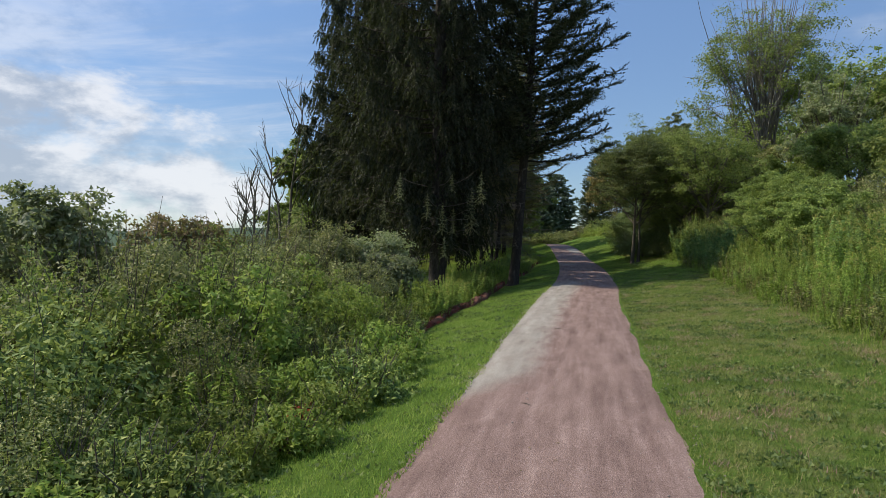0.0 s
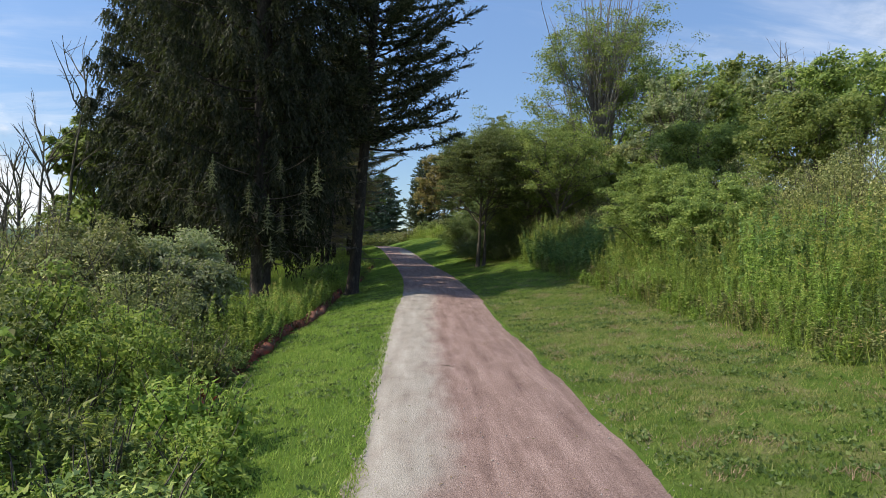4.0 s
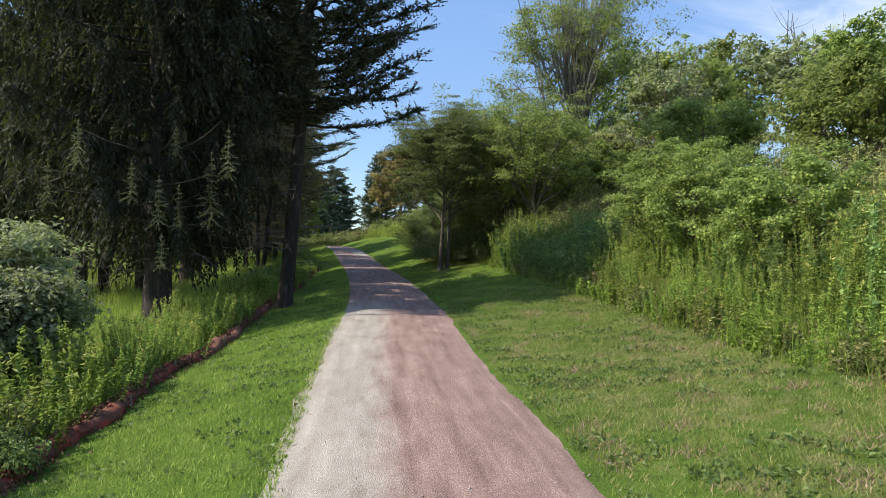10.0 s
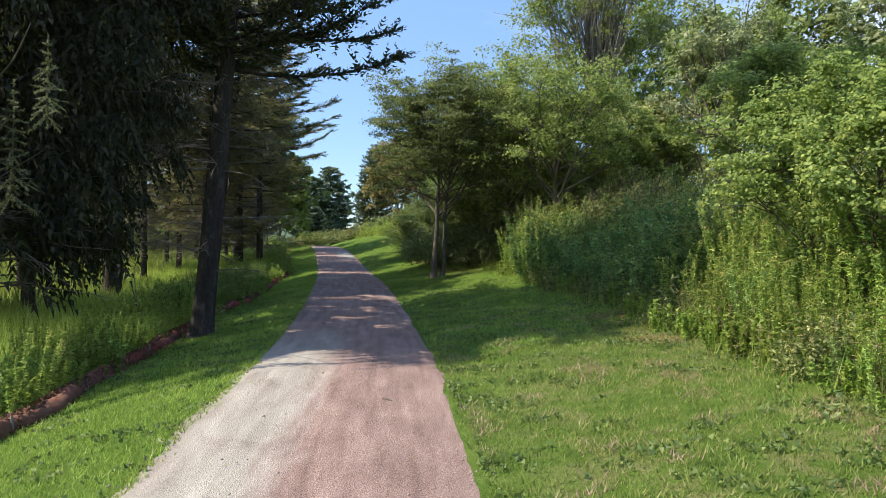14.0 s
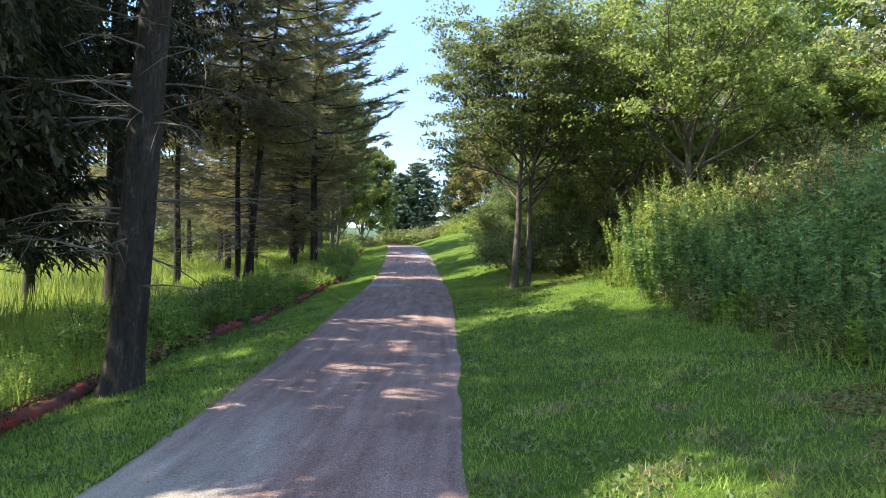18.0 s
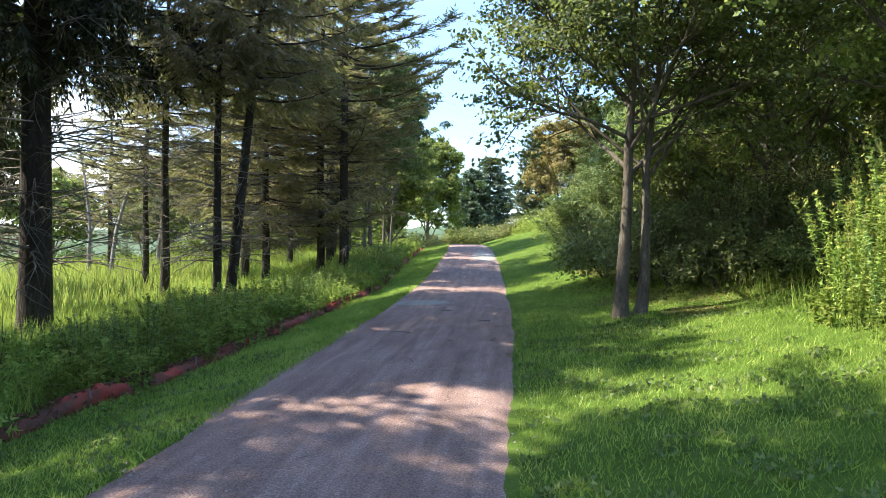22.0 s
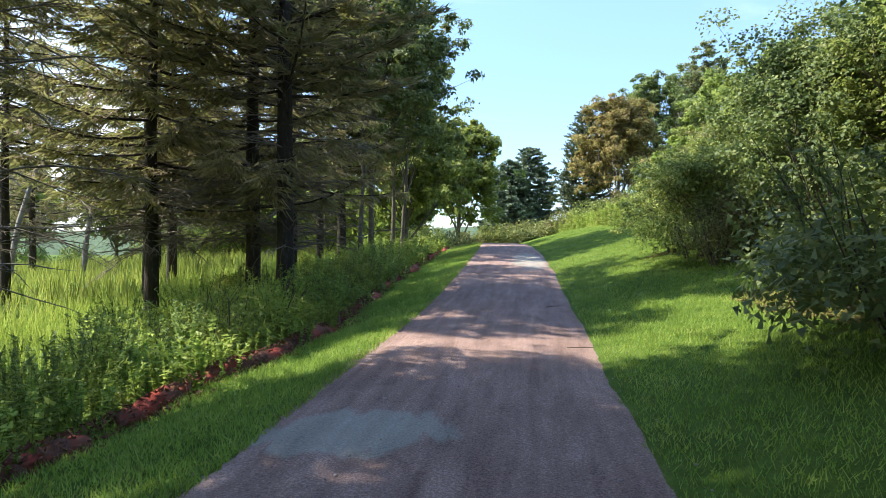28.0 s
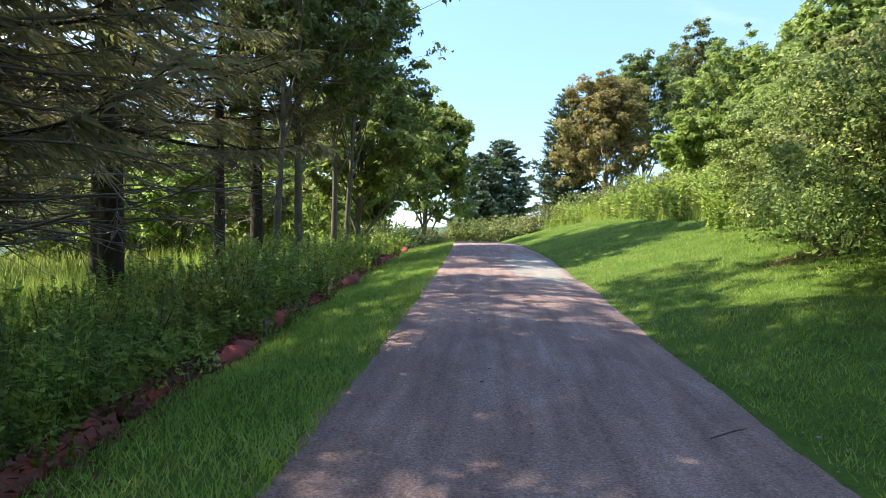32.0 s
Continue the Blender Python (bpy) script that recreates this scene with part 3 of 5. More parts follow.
    for step in np.linspace(0, 1, 9 if hang > 1.1 else 6):
        for sign in (-1, 1):
            if step == 1.0 and sign == 1:
                continue
            across = unit(np.cross(w, np.array([0, 0, 1.0])) + rng.normal(size=w.shape) * 0.35)
            d = unit(w * (1.0 if step == 1.0 else 0.75) + across * sign * (0 if step == 1.0 else 0.8) + np.array([0, 0, -0.35 if hang > 0.1 else 0.15]))
            ln = s * ((0.24 if hang > 1.1 else 0.34 if hang > 0.9 else 0.36 if hang < 0.02 else 0.54) - (0.1 if hang > 1.1 else 0.2) * step) * (0.7 + 0.6 * rng.random(len(s)))
            b = c + w * (s * step)[:, None]
            wd = unit(np.cross(d, rng.normal(size=d.shape))) * (needle_w * clump * (0.7 + 0.6 * rng.random(len(s))))[:, None]
            v.append(np.stack([b + wd, b - wd, b + d * ln[:, None]], 1).reshape(-1, 3))
            f.append(np.arange(len(b) * 3).reshape(-1, 3) + count)
            count += len(b) * 3
    part("crown", mesh("crown", np.concatenate(v), np.concatenate(f), LEAF[needles]), root, "drooping needled sprays" if hang > 0.3 else "needled sprays", "stuff")
    if dead:
        bare = Tubes(3)
        for i in range(dead):
            zb = 1.6 + (low * 1.35 - 1.6) * rng.random()
            ang = rng.random() * 2 * np.pi
            length = reach * dead_reach * (0.45 + 0.6 * rng.random())
            base = np.array([np.interp(zb, hs, line[:, 0]), np.interp(zb, hs, line[:, 1]), zb])
            pts = curve(rng, base, (np.cos(ang), np.sin(ang), 0.02 + 0.2 * rng.random()), length, 7, (0, 0, -0.20), 0.11)
            bare.add(pts, np.linspace(0.021, 0.005, 7))
            for _ in range(under):
                k = rng.integers(1, 6)
                wy = unit(pts[k + 1] - pts[k]) + np.array([rng.normal() * 0.7, rng.normal() * 0.7, -0.1 + rng.normal() * 0.25])
                bare.add(curve(rng, pts[k], wy, length * (0.15 + 0.25 * rng.random()), 3, (0, 0, -0.3), 0.15), [0.009, 0.006, 0.002])
            bare.split("dead_branch", BARK["dry_twig"], bole)
    return root


def hanging_tip(rng, root, x, y, z, h):
    """A sunlit bough end that stands free of its tree: whorls of bristly shoots round a leader."""
    base, way, size = [], [], []
    whorls = int(4 + 5 * h)
    for j in range(whorls):
        t = (j + 0.3) / whorls
        n = int(4 + 4 * t)
        ang = j * 0.9 + np.arange(n) * 2 * np.pi / n + rng.normal(size=n) * 0.25
        w = unit(np.stack([np.cos(ang), np.sin(ang), 0.25 - 1.1 * t + rng.normal(size=n) * 0.35], 1))
        base.append(np.stack([np.full(n, x), np.full(n, y), np.full(n, z + h * (1 - t))], 1))
        way.append(w)
        size.append((0.05 + 0.27 * h * t) * (0.35 + 0.9 * rng.random(n)))
    base, way, size = np.concatenate(base), np.concatenate(way), np.concatenate(size)
    base, way, size = np.concatenate([base, [[x, y, z + 0.2 * h]]]), np.concatenate([way, [[0, 0, 1.0]]]), np.concatenate([size, [0.9 * h]])
    k = np.repeat(np.arange(len(base)), (10 + 90 * size).astype(int))
    c = base[k] + way[k] * (size[k] * rng.random(len(k)))[:, None]
    v, f = leaf_arrays(rng, c, 0.065, 0.016, way[k] * 0.9, 0.75)
    bough = Tubes(4)
    bough.add(curve(rng, (x * 0.1, y * 0.1, z + 0.7 * h), (x, y, -0.2), math.hypot(x, y) * 0.93, 7, (0, 0, 0.2), 0.03), np.linspace(0.03, 0.008, 7))
    part("bough", bough.mesh("bough", BARK["twig"]), root, kind="stuff")
    # lighter than the rest of the crown, painting the sun on these ends
    part("bough_tip", mesh("bough_tip", v, f, LEAF["lit_tip_needle"]), root, "bough end with sunlight put into its paler needles", "stuff")


def broadleaf(name, x, y, h, r, low, leaf, label, seed, limbs=14, clumps=5, per=42, size=0.11, trunk_r=0.14, stems=((0, 0, 0, 0),), bark="grey", category="tree", group="", squash=0.75, thin=0.0, bare=0, spread=0.14, droop=0.3, shift=(0, 0), leaf_ratio=0.72, oval=False, joined=False, core=0):
    """A leafy tree or tall shrub: stems, limbs inside an uneven dome, leaves in clumps at the limb ends."""
    rng = np.random.default_rng(seed)
    z = float(ground(x, y))
    root = thing(name, x, y, z - 0.06, label, category, group)
    wood = Tubes(5)
    centres = []
    mid = (low + h) / 2
    for si, (dx, dy, lx, ly) in enumerate(stems):
        trunk = Tubes(9)
        top = h * (0.80 if si == 0 else 0.70)
        n = 9
        hs = np.insert(np.linspace(0, top, n - 1), 1, 0.28)
        wob = np.cumsum(rng.normal(size=(n, 2)) * 0.05 * trunk_r / 0.14, 0)
        line = np.stack([dx + lx * (hs / h) + wob[:, 0] * (hs > 0), dy + ly * (hs / h) + wob[:, 1] * (hs > 0), hs], 1)
        rad = trunk_r * (1 - 0.82 * (hs / top) ** 0.9) * (1.0 if si == 0 else 0.85)
        rad[0] *= 1.4
        rad[1] *= 1.12
        trunk.add(line, rad)
        bole = part("trunk", trunk.mesh("trunk", BARK[bark]), root)
        count = limbs // len(stems)
        for i in range(count):
            f = (i + rng.random()) / count
            zb = low * 0.75 + (top - low * 0.75) * f
            base = np.array([np.interp(zb, hs, line[:, 0]), np.interp(zb, hs, line[:, 1]), zb])
            ang = i * 2.4 + rng.normal() * 0.4
            # aim at the dome's skin
            zt = min(h, zb + (h - zb) * (0.25 + 0.5 * rng.random()))
            rel = (zt - mid) / (h - low) * 2
            rr = r * math.sqrt(max(0.06, 1 - min(0.97, rel * rel))) * (0.62 + 0.38 * rng.random())
            aim = np.array([shift[0] + rr * np.cos(ang), shift[1] + rr * np.sin(ang), zt])
            way = aim - base
            length = np.linalg.norm(way)
            pts = curve(rng, base, unit(way) + np.array([0, 0, -0.15]), length, 7, (0, 0, 0.3), 0.10)
            rb = max(0.012, np.interp(zb, hs, rad) * 0.55)
            wood.add(pts, np.linspace(rb, rb * 0.22, 7))
            centres.append(pts[-1])
            for c in range(clumps - 1):
                k = rng.integers(2, 6)
                wy = unit(pts[k + 1] - pts[k]) + rng.normal(size=3) * 0.75
                ln = length * (0.22 + 0.35 * rng.random())
                sub = curve(rng, pts[k], wy, ln, 4, (0, 0, 0.15), 0.16)
                wood.add(sub, np.linspace(rb * 0.4, rb * 0.12, 4), 3)
                centres.append(sub[-1])
                if rng.random() < 0.7:
                    centres.append(sub[2])
            if not joined:
                wood.split("limb", BARK[bark], bole, kind="stuff")
        if joined:
            wood.split("limb_work", BARK[bark], bole, kind="stuff")
    for i in range(bare):
        ang, zt = rng.random() * 2 * np.pi, h * (0.9 + 0.25 * rng.random())
        base = np.array([0.2 * np.cos(ang), 0.2 * np.sin(ang), h * (0.28 + 0.2 * rng.random())])
        out = r * (0.15 + 0.65 * rng.random())
        aim = np.array([out * np.cos(ang), out * np.sin(ang), zt])
        pts = curve(rng, base, aim - base, np.linalg.norm(aim - base), 7, (0, 0, 0.3), 0.08)
        wood.add(pts, np.linspace(0.075, 0.012, 7))
        for _ in range(6):
            k = rng.integers(2, 6)
            wood.add(curve(rng, pts[k], unit(pts[k + 1] - pts[k]) + rng.normal(size=3) * 0.45, 0.5 + rng.random() * 1.2, 4, (0, 0, 0.2), 0.12), [0.014, 0.01, 0.007, 0.004])
        wood.split("bare_limb", BARK[bark], root, "leafless grey limb")
    centres = np.array(centres)
    # leaves lie in flattened sprays round every limb end
    keep = rng.random(len(centres)) > thin
    centres = centres[keep]
    m = len(centres)
    scale = r * spread * (0.6 + 0.7 * rng.random(m))
    counts = np.maximum(6, (per * (0.6 + 0.8 * rng.random(m)))).astype(int)
    idx = np.repeat(np.arange(m), counts)
    w = unit(rng.normal(size=(len(idx), 3)))
    w[:, 2] = np.where(rng.random(len(idx)) < 0.7, np.abs(w[:, 2]), w[:, 2])
    off = w * (0.12 + 0.95 * rng.random((len(idx), 1)) ** 0.6) * np.array([1, 1, squash])
    pos = centres[idx] + off * scale[idx][:, None]
    pos[:, 2] = np.maximum(pos[:, 2], 0.06)
    out = unit(pos - np.array([shift[0], shift[1], mid]))
    v, f = leaf_arrays(rng, pos, size, size * leaf_ratio, out * 0.5 + w * 0.5, 0.8, droop, w * 0.55 + out * 0.3 + np.array([0, 0, 0.5]), oval)
    if core:
        # broad leaves added to block light and darken the heart of the crown
        core *= 4
        w = unit(rng.normal(size=(core, 3))) * rng.random((core, 1)) ** 0.5 * 0.72
        inner = np.array([shift[0], shift[1], mid]) + w * np.array([r, r, (h - low) * 0.5])
        inner[:, 2] = np.maximum(inner[:, 2], 0.25)
        v2, f2 = leaf_arrays(rng, inner, size * 1.7, size * 1.3, None, 1.0, 0.2, None, oval)
        v, f = np.concatenate([v, v2]), np.concatenate([f, f2 + len(v)])
    part("crown", mesh("crown", v, f, LEAF[leaf]), root, kind="stuff")
    return root


def shrub_mesh(rng, h, r, n, size, ratio, lumps=34):
    """Leaves of a bush: many small lobes of unequal height on a rough dome."""
    pos, face = [], []
    k = n // lumps
    for i in range(lumps):
        a, q = rng.random() * 2 * np.pi, math.sqrt(rng.random()) * 0.88
        top = h * (0.72 + 0.3 * rng.random()) * math.sqrt(max(0.12, 1 - q * q))
        rad = r * (0.17 + 0.17 * rng.random())
        c = np.array([r * q * np.cos(a), r * q * np.sin(a), max(rad * 0.8, (top - rad) * (1 if i % 3 else 0.3 + 0.5 * rng.random()))])
        w = unit(rng.normal(size=(k, 3)))
        w[:, 2] = np.where(rng.random(k) < 0.6, np.abs(w[:, 2]), w[:, 2])
        p = c + w * (0.6 + 0.45 * rng.random((k, 1))) * rad
        pos.append(p)
        face.append(w * 0.7 + unit(c) * 0.25 + np.array([0, 0, 0.4]))
    pos, face = np.concatenate(pos), np.concatenate(face)
    pos[:, 2] = np.abs(pos[:, 2]) + 0.03
    v, f = leaf_arrays(rng, pos, size, size * ratio, face * 0.6, 0.8, 0.15, face)
    # broad leaves added inside the dome as occluders, so its gaps go dark
    k = 420
    q, a = np.sqrt(rng.random(k)) * 0.72 * r, rng.random(k) * 2 * np.pi
    inner = np.stack([q * np.cos(a), q * np.sin(a), h * (0.08 + 0.55 * rng.random(k) * np.sqrt(1 - (q / r) ** 2))], 1)
    v2, f2 = leaf_arrays(rng, inner, size * 1.5, size * 1.1, None, 1.0)
    return np.concatenate([v, v2]), np.concatenate([f, f2 + len(v)])


def shrub_kind(name, leaf, label, seed, h, r, n, size, ratio=0.5, stalks=14, group="", category="shrub", sprigs=26):
    rng = np.random.default_rng(seed)
    root = thing(name, 0, 0, -500, label, category, group)
    wood = Tubes(3)
    tops = []
    for i in range(stalks):
        a = rng.random() * 2 * np.pi
        pts = curve(rng, (0.15 * np.cos(a) * r, 0.15 * np.sin(a) * r, 0), (np.cos(a) * r * 0.5, np.sin(a) * r * 0.5, h * 0.9), h * (0.8 + 0.3 * rng.random()), 5, (0, 0, 0.1), 0.1)
        wood.add(pts, [0.022, 0.017, 0.012, 0.008, 0.004])
        tops.append(pts[-1])
    v, f = shrub_mesh(rng, h, r, n, size, ratio)
    # sprigs that stick out of the outline
    extra = []
    for i in range(sprigs):
        a, q = rng.random() * 2 * np.pi, math.sqrt(rng.random()) * 0.85
        base = np.array([r * q * np.cos(a), r * q * np.sin(a), h * (0.85 - 0.45 * q)])
        tip = curve(rng, base, (np.cos(a) * 0.5, np.sin(a) * 0.5, 1.0), h * (0.14 + 0.2 * rng.random()), 4, (0, 0, 0), 0.15)
        wood.add(tip, [0.007, 0.006, 0.004, 0.002])
        k = rng.integers(0, 3, 16)
        extra.append(tip[k] + (tip[k + 1] - tip[k]) * rng.random((16, 1)))
    if extra:
        v2, f2 = leaf_arrays(rng, np.concatenate(extra), size, size * ratio, np.array([0, 0, 0.6]), 0.9)
        v, f = np.concatenate([v, v2]), np.concatenate([f, f2 + len(v)])
    part("branchwork", wood.mesh("branchwork", BARK["twig"]), root, kind="stuff")
    part("foliage", mesh("foliage", v, f, LEAF[leaf]), root, kind="stuff")
    return root


def stand_kind(name, leaf, label, seed, h, stems=12, r=0.42, leaves=46, length=0.13, width=0.03, plume=True, group="", category="plant"):
    """A clump of tall upright stems with narrow leaves, like goldenrod."""
    rng = np.random.default_rng(seed)
    root = thing(name, 0, 0, -500, label, category, group)
    stalk = Tubes(3)
    cen, way, heads = [], [], []
    for i in range(stems):
        a, q = rng.random() * 2 * np.pi, math.sqrt(rng.random()) * r
        hh = h * (0.58 + 0.5 * rng.random())
        pts = curve(rng, (q * np.cos(a), q * np.sin(a), 0), (0.10 * np.cos(a), 0.10 * np.sin(a), 1), hh, 4, (0, 0, 0.05), 0.10)
        stalk.add(pts, np.linspace(0.006, 0.002, 4))
        t = (0.12 + 0.88 * (np.arange(leaves) + rng.random(leaves)) / leaves)
        seg = np.minimum(t * 3, 2.999)
        k = seg.astype(int)
        cen.append(pts[k] + (pts[k + 1] - pts[k]) * (seg - k)[:, None])
        ang = np.arange(leaves) * 2.4 + a
        way.append(np.stack([np.cos(ang), np.sin(ang), 0.75 - 0.9 * (1 - t)], 1))
        heads.append(pts[-1])
    cen, way, heads = np.concatenate(cen), np.concatenate(way), np.array(heads)
    part("stalk_work", stalk.mesh("stalk_work", STEM), root, kind="stuff")
    v, f = leaf_arrays(rng, cen, length, width, way, 0.22, 0, way * 0.35 + np.array([0, 0, 0.75]))
    part("foliage", mesh("foliage", v, f, LEAF[leaf]), root, kind="stuff")
    if plume:
        k = np.repeat(np.arange(len(heads)), 14)
        p = heads[k] + rng.normal(size=(len(k), 3)) * np.array([0.03, 0.03, 0.055])
        v, f = leaf_arrays(rng, p, 0.05, 0.02, np.array([0, 0, 0.8]), 0.7)
        part("plume", mesh("plume", v, f, LEAF["plume"]), root, kind="stuff")
    return root


def scatter(kinds, places, rng, low=0.8, high=1.2, sink=0.04):
    """Copies of the kinds at places, each turned and sized by chance; the models go away afterwards."""
    for i, (x, y, *more) in enumerate(places):
        k = kinds[rng.integers(0, len(kinds))]
        s = (low + (high - low) * rng.random()) * (more[0] if more else 1)
        ob = copy_thing(k, pose(x, y, float(ground(x, y)) - sink, rng.normal() * 3, rng.normal() * 3, rng.random() * 360))
        ob.scale = (s, s, s * (0.9 + 0.2 * rng.random()))
    for k in kinds:
        for o in (*k.children_recursive, k):
            bpy.data.objects.remove(o)


def fill(rng, n, d0, d1, y0, y1, gap):
    """Places in a strip beside the trail, no two nearer than gap."""
    out = []
    for _ in range(n * 30):
        d, y = d0 + (d1 - d0) * rng.random(), y0 + (y1 - y0) * rng.random()
        x = float(middle(y)) + d / 0.98
        if all((x - a) ** 2 + (y - b) ** 2 > gap * gap for a, b in out):
            out.append((x, y))
            if len(out) == n:
                break
    return out

# ---- spruces and other trees left of the trail ----
spruce("spruce", -5.7, 45.2, 20.5, 4.5, 2.6, 190, "dark spruce with long hanging sprays beside the thicket", 10, twigs=40, trunk_r=0.30, dead=30, hang=1.2, clump=1.6, dead_reach=0.5, skirt=0.55, power=0.36, needle_w=0.028)
old = spruce("spruce", -0.3, 33.8, 30, 6.4, 2.8, 300, "old dark Norway spruce with long hanging sprays", 11, twigs=64, trunk_r=0.40, dead=40, hang=1.3, clump=1.6, dead_reach=0.4, skirt=0.5, side=(0.3, -1, -0.5), power=0.6, needle_w=0.024)
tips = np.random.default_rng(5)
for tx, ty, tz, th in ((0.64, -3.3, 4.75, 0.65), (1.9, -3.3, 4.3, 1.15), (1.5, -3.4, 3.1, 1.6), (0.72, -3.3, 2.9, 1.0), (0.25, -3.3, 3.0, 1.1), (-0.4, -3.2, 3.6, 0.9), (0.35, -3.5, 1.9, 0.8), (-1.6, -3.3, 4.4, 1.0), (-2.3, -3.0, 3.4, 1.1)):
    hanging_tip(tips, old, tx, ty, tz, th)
spruce("spruce", 3.68, 37.0, 27, 6.2, 6.6, 280, "tall dark spruce whose boughs reach over the trail", 12, twigs=76, trunk_r=0.26, dead=60, hang=0.0, clump=1.4, side=(1, 0.1, 0.08), dead_reach=0.4, rise=0.20, skirt=0.72, needle_w=0.028, lean=(1.7, 0))
spruce("spruce", -0.1, 51.0, 22, 4.7, 6.6, 220, "dark spruce with bare lower branches", 13, twigs=44, trunk_r=0.36, dead=150, hang=1.0, clump=1.45, under=9, power=0.5, needle_w=0.024, dead_reach=1.0)
spruce("spruce", 3.62, 52.9, 16, 3.3, 6.0, 90, "slim spruce with two leaning stems and dead branches", 14, "thin_needle", twigs=38, trunk_r=0.11, dead=80, needle_w=0.016, hang=0.7, clump=1.3, lean=(0.1, 0))
spruce("spruce", 3.84, 53.1, 17, 3.6, 6.0, 90, "slim leaning spruce with dead lower branches", 15, "thin_needle", twigs=38, trunk_r=0.14, dead=80, needle_w=0.016, hang=0.7, clump=1.3, lean=(1.8, 0.1), power=0.55)
# the last one, at (0.4, 58.9), is added to throw shade on the trail
for i, (sx, sy, sh, sr, low, rad) in enumerate([(5.36, 62.7, 16.5, 3.7, 5.4, 0.17), (1.8, 65.5, 14, 3.8, 5.2, 0.16), (5.3, 67.5, 14, 4.0, 5.0, 0.2),
                                                (0.8, 70, 14, 3.6, 5.0, 0.16), (4.7, 77, 14, 3.4, 6.0, 0.16), (2.6, 73.5, 13, 3.4, 5.0, 0.15), (5.4, 79, 14, 3.2, 6.0, 0.2),
                                                (-3.0, 67, 12, 3.2, 7.0, 0.14), (-2.0, 76, 13, 3.6, 4.6, 0.16), (-10, 81, 13, 4, 4, 0.16), (3.33, 61.8, 14, 3.4, 5.6, 0.15), (0.4, 58.9, 15, 3.0, 13.5, 0.15)]):
    spruce("spruce", sx, sy, sh, sr, low * (0.48 if sy < 64 else 0.66), 84 if sy < 64 else 70, "thinning spruce with faded needles and many dead branches", 30 + i, "thin_needle", 38, rad, 84 if sy < 64 else 56, 0.42, clump=1.25, dead_reach=0.55 if i < 1 else 0.66, needle_w=0.018, under=9, skirt=0.9, power=0.6)

broadleaf("maple", 6.9, 78.4, 15, 2.9, 4.5, "dark", "slim maple with a grey trunk and dark green leaves", 51, 28, 8, 76, 0.18, 0.15)
broadleaf("maple", 7.7, 82.0, 13, 3.0, 3.8, "dark", "leafy dark green maple beside the trail", 52, 28, 8, 76, 0.18, 0.13, ((0, 0, 0, 0), (0.5, -0.3, 0.6, -0.2)))
broadleaf("maple", 6.6, 76.0, 13, 2.4, 5.0, "dark", "slim dark-leaved maple among spruces", 53, 20, 7, 76, 0.18, 0.12)
for gx, gy, gh in ((1.3, 85.0, 4.6), (-1.2, 86.5, 4.2), (3.4, 88.5, 4.0)):
    broadleaf("bush", gx, gy, gh, 2.3, 0.3, "bright", "sunlit yellow-green bush behind the spruces", int(gx * 10 + 60), 24, 7, 40, 0.19, 0.06, category="shrub", bark="twig", group="bushes across the field", joined=True, core=50)
broadleaf("maple", 8.0, 92.0, 10, 3.4, 0.9, "tree", "rounded dark green maple near the crest", 54, 30, 8, 70, 0.27, 0.16, core=100)
broadleaf("maple", 12.6, 122, 14.5, 4.4, 1.0, "tree", "rounded green tree beyond the crest", 55, 34, 9, 90, 0.34, 0.2, core=160)
for cx, cy, ch, cr in ((23.0, 166, 14.5, 6.4), (26.8, 169, 16, 7.0)):
    spruce("spruce", cx, cy, ch, cr, 0.3, 170, "broad dark conifer on the skyline", int(cx), "pine_needle", 16, 0.3, 0, 0.3, clump=2.4, group="conifers on the skyline", needle_w=0.10, power=0.5)
spruce("spruce", 6.38, 61.4, 18.0, 4.4, 5.0, 135, "tall spruce whose upper boughs reach over the trail", 67, "thin_needle", 38, 0.19, 84, 0.05, clump=1.35, side=(1, 0.12, 0.25), dead_reach=0.62, rise=0.12, power=0.5, needle_w=0.022, skirt=0.8, under=9)
spruce("spruce", -1.8, 44.8, 14, 4.2, 2.4, 150, "dark spruce behind the first trunks", 68, power=0.4, twigs=34, trunk_r=0.2, dead=40, hang=0.9, clump=1.5, dead_reach=0.5)
spruce("spruce", -4.6, 56.0, 13, 2.8, 4.4, 100, "dark spruce at the field's edge", 70, twigs=28, trunk_r=0.2, dead=40, hang=0.95, clump=1.4, power=0.55)
broadleaf("field_tree", -9.5, 64.0, 8.5, 2.8, 1.0, "pale", "pale leafy tree standing in the field", 69, 24, 8, 60, 0.16, 0.12, group="trees across the field", joined=True)
# hidden behind the first two: more of the row, which shades the trail
spruce("spruce", -3.4, 40.2, 18, 4.6, 5.0, 120, "dark spruce set back from the trail", 64, power=0.55, twigs=28, trunk_r=0.24, dead=30, hang=0.9, clump=1.6)
spruce("spruce", -3.6, 47.4, 19.0, 4.9, 5.0, 180, "dark spruce set back from the trail", 65, power=0.4, twigs=28, trunk_r=0.22, dead=30, hang=0.8, clump=1.6)

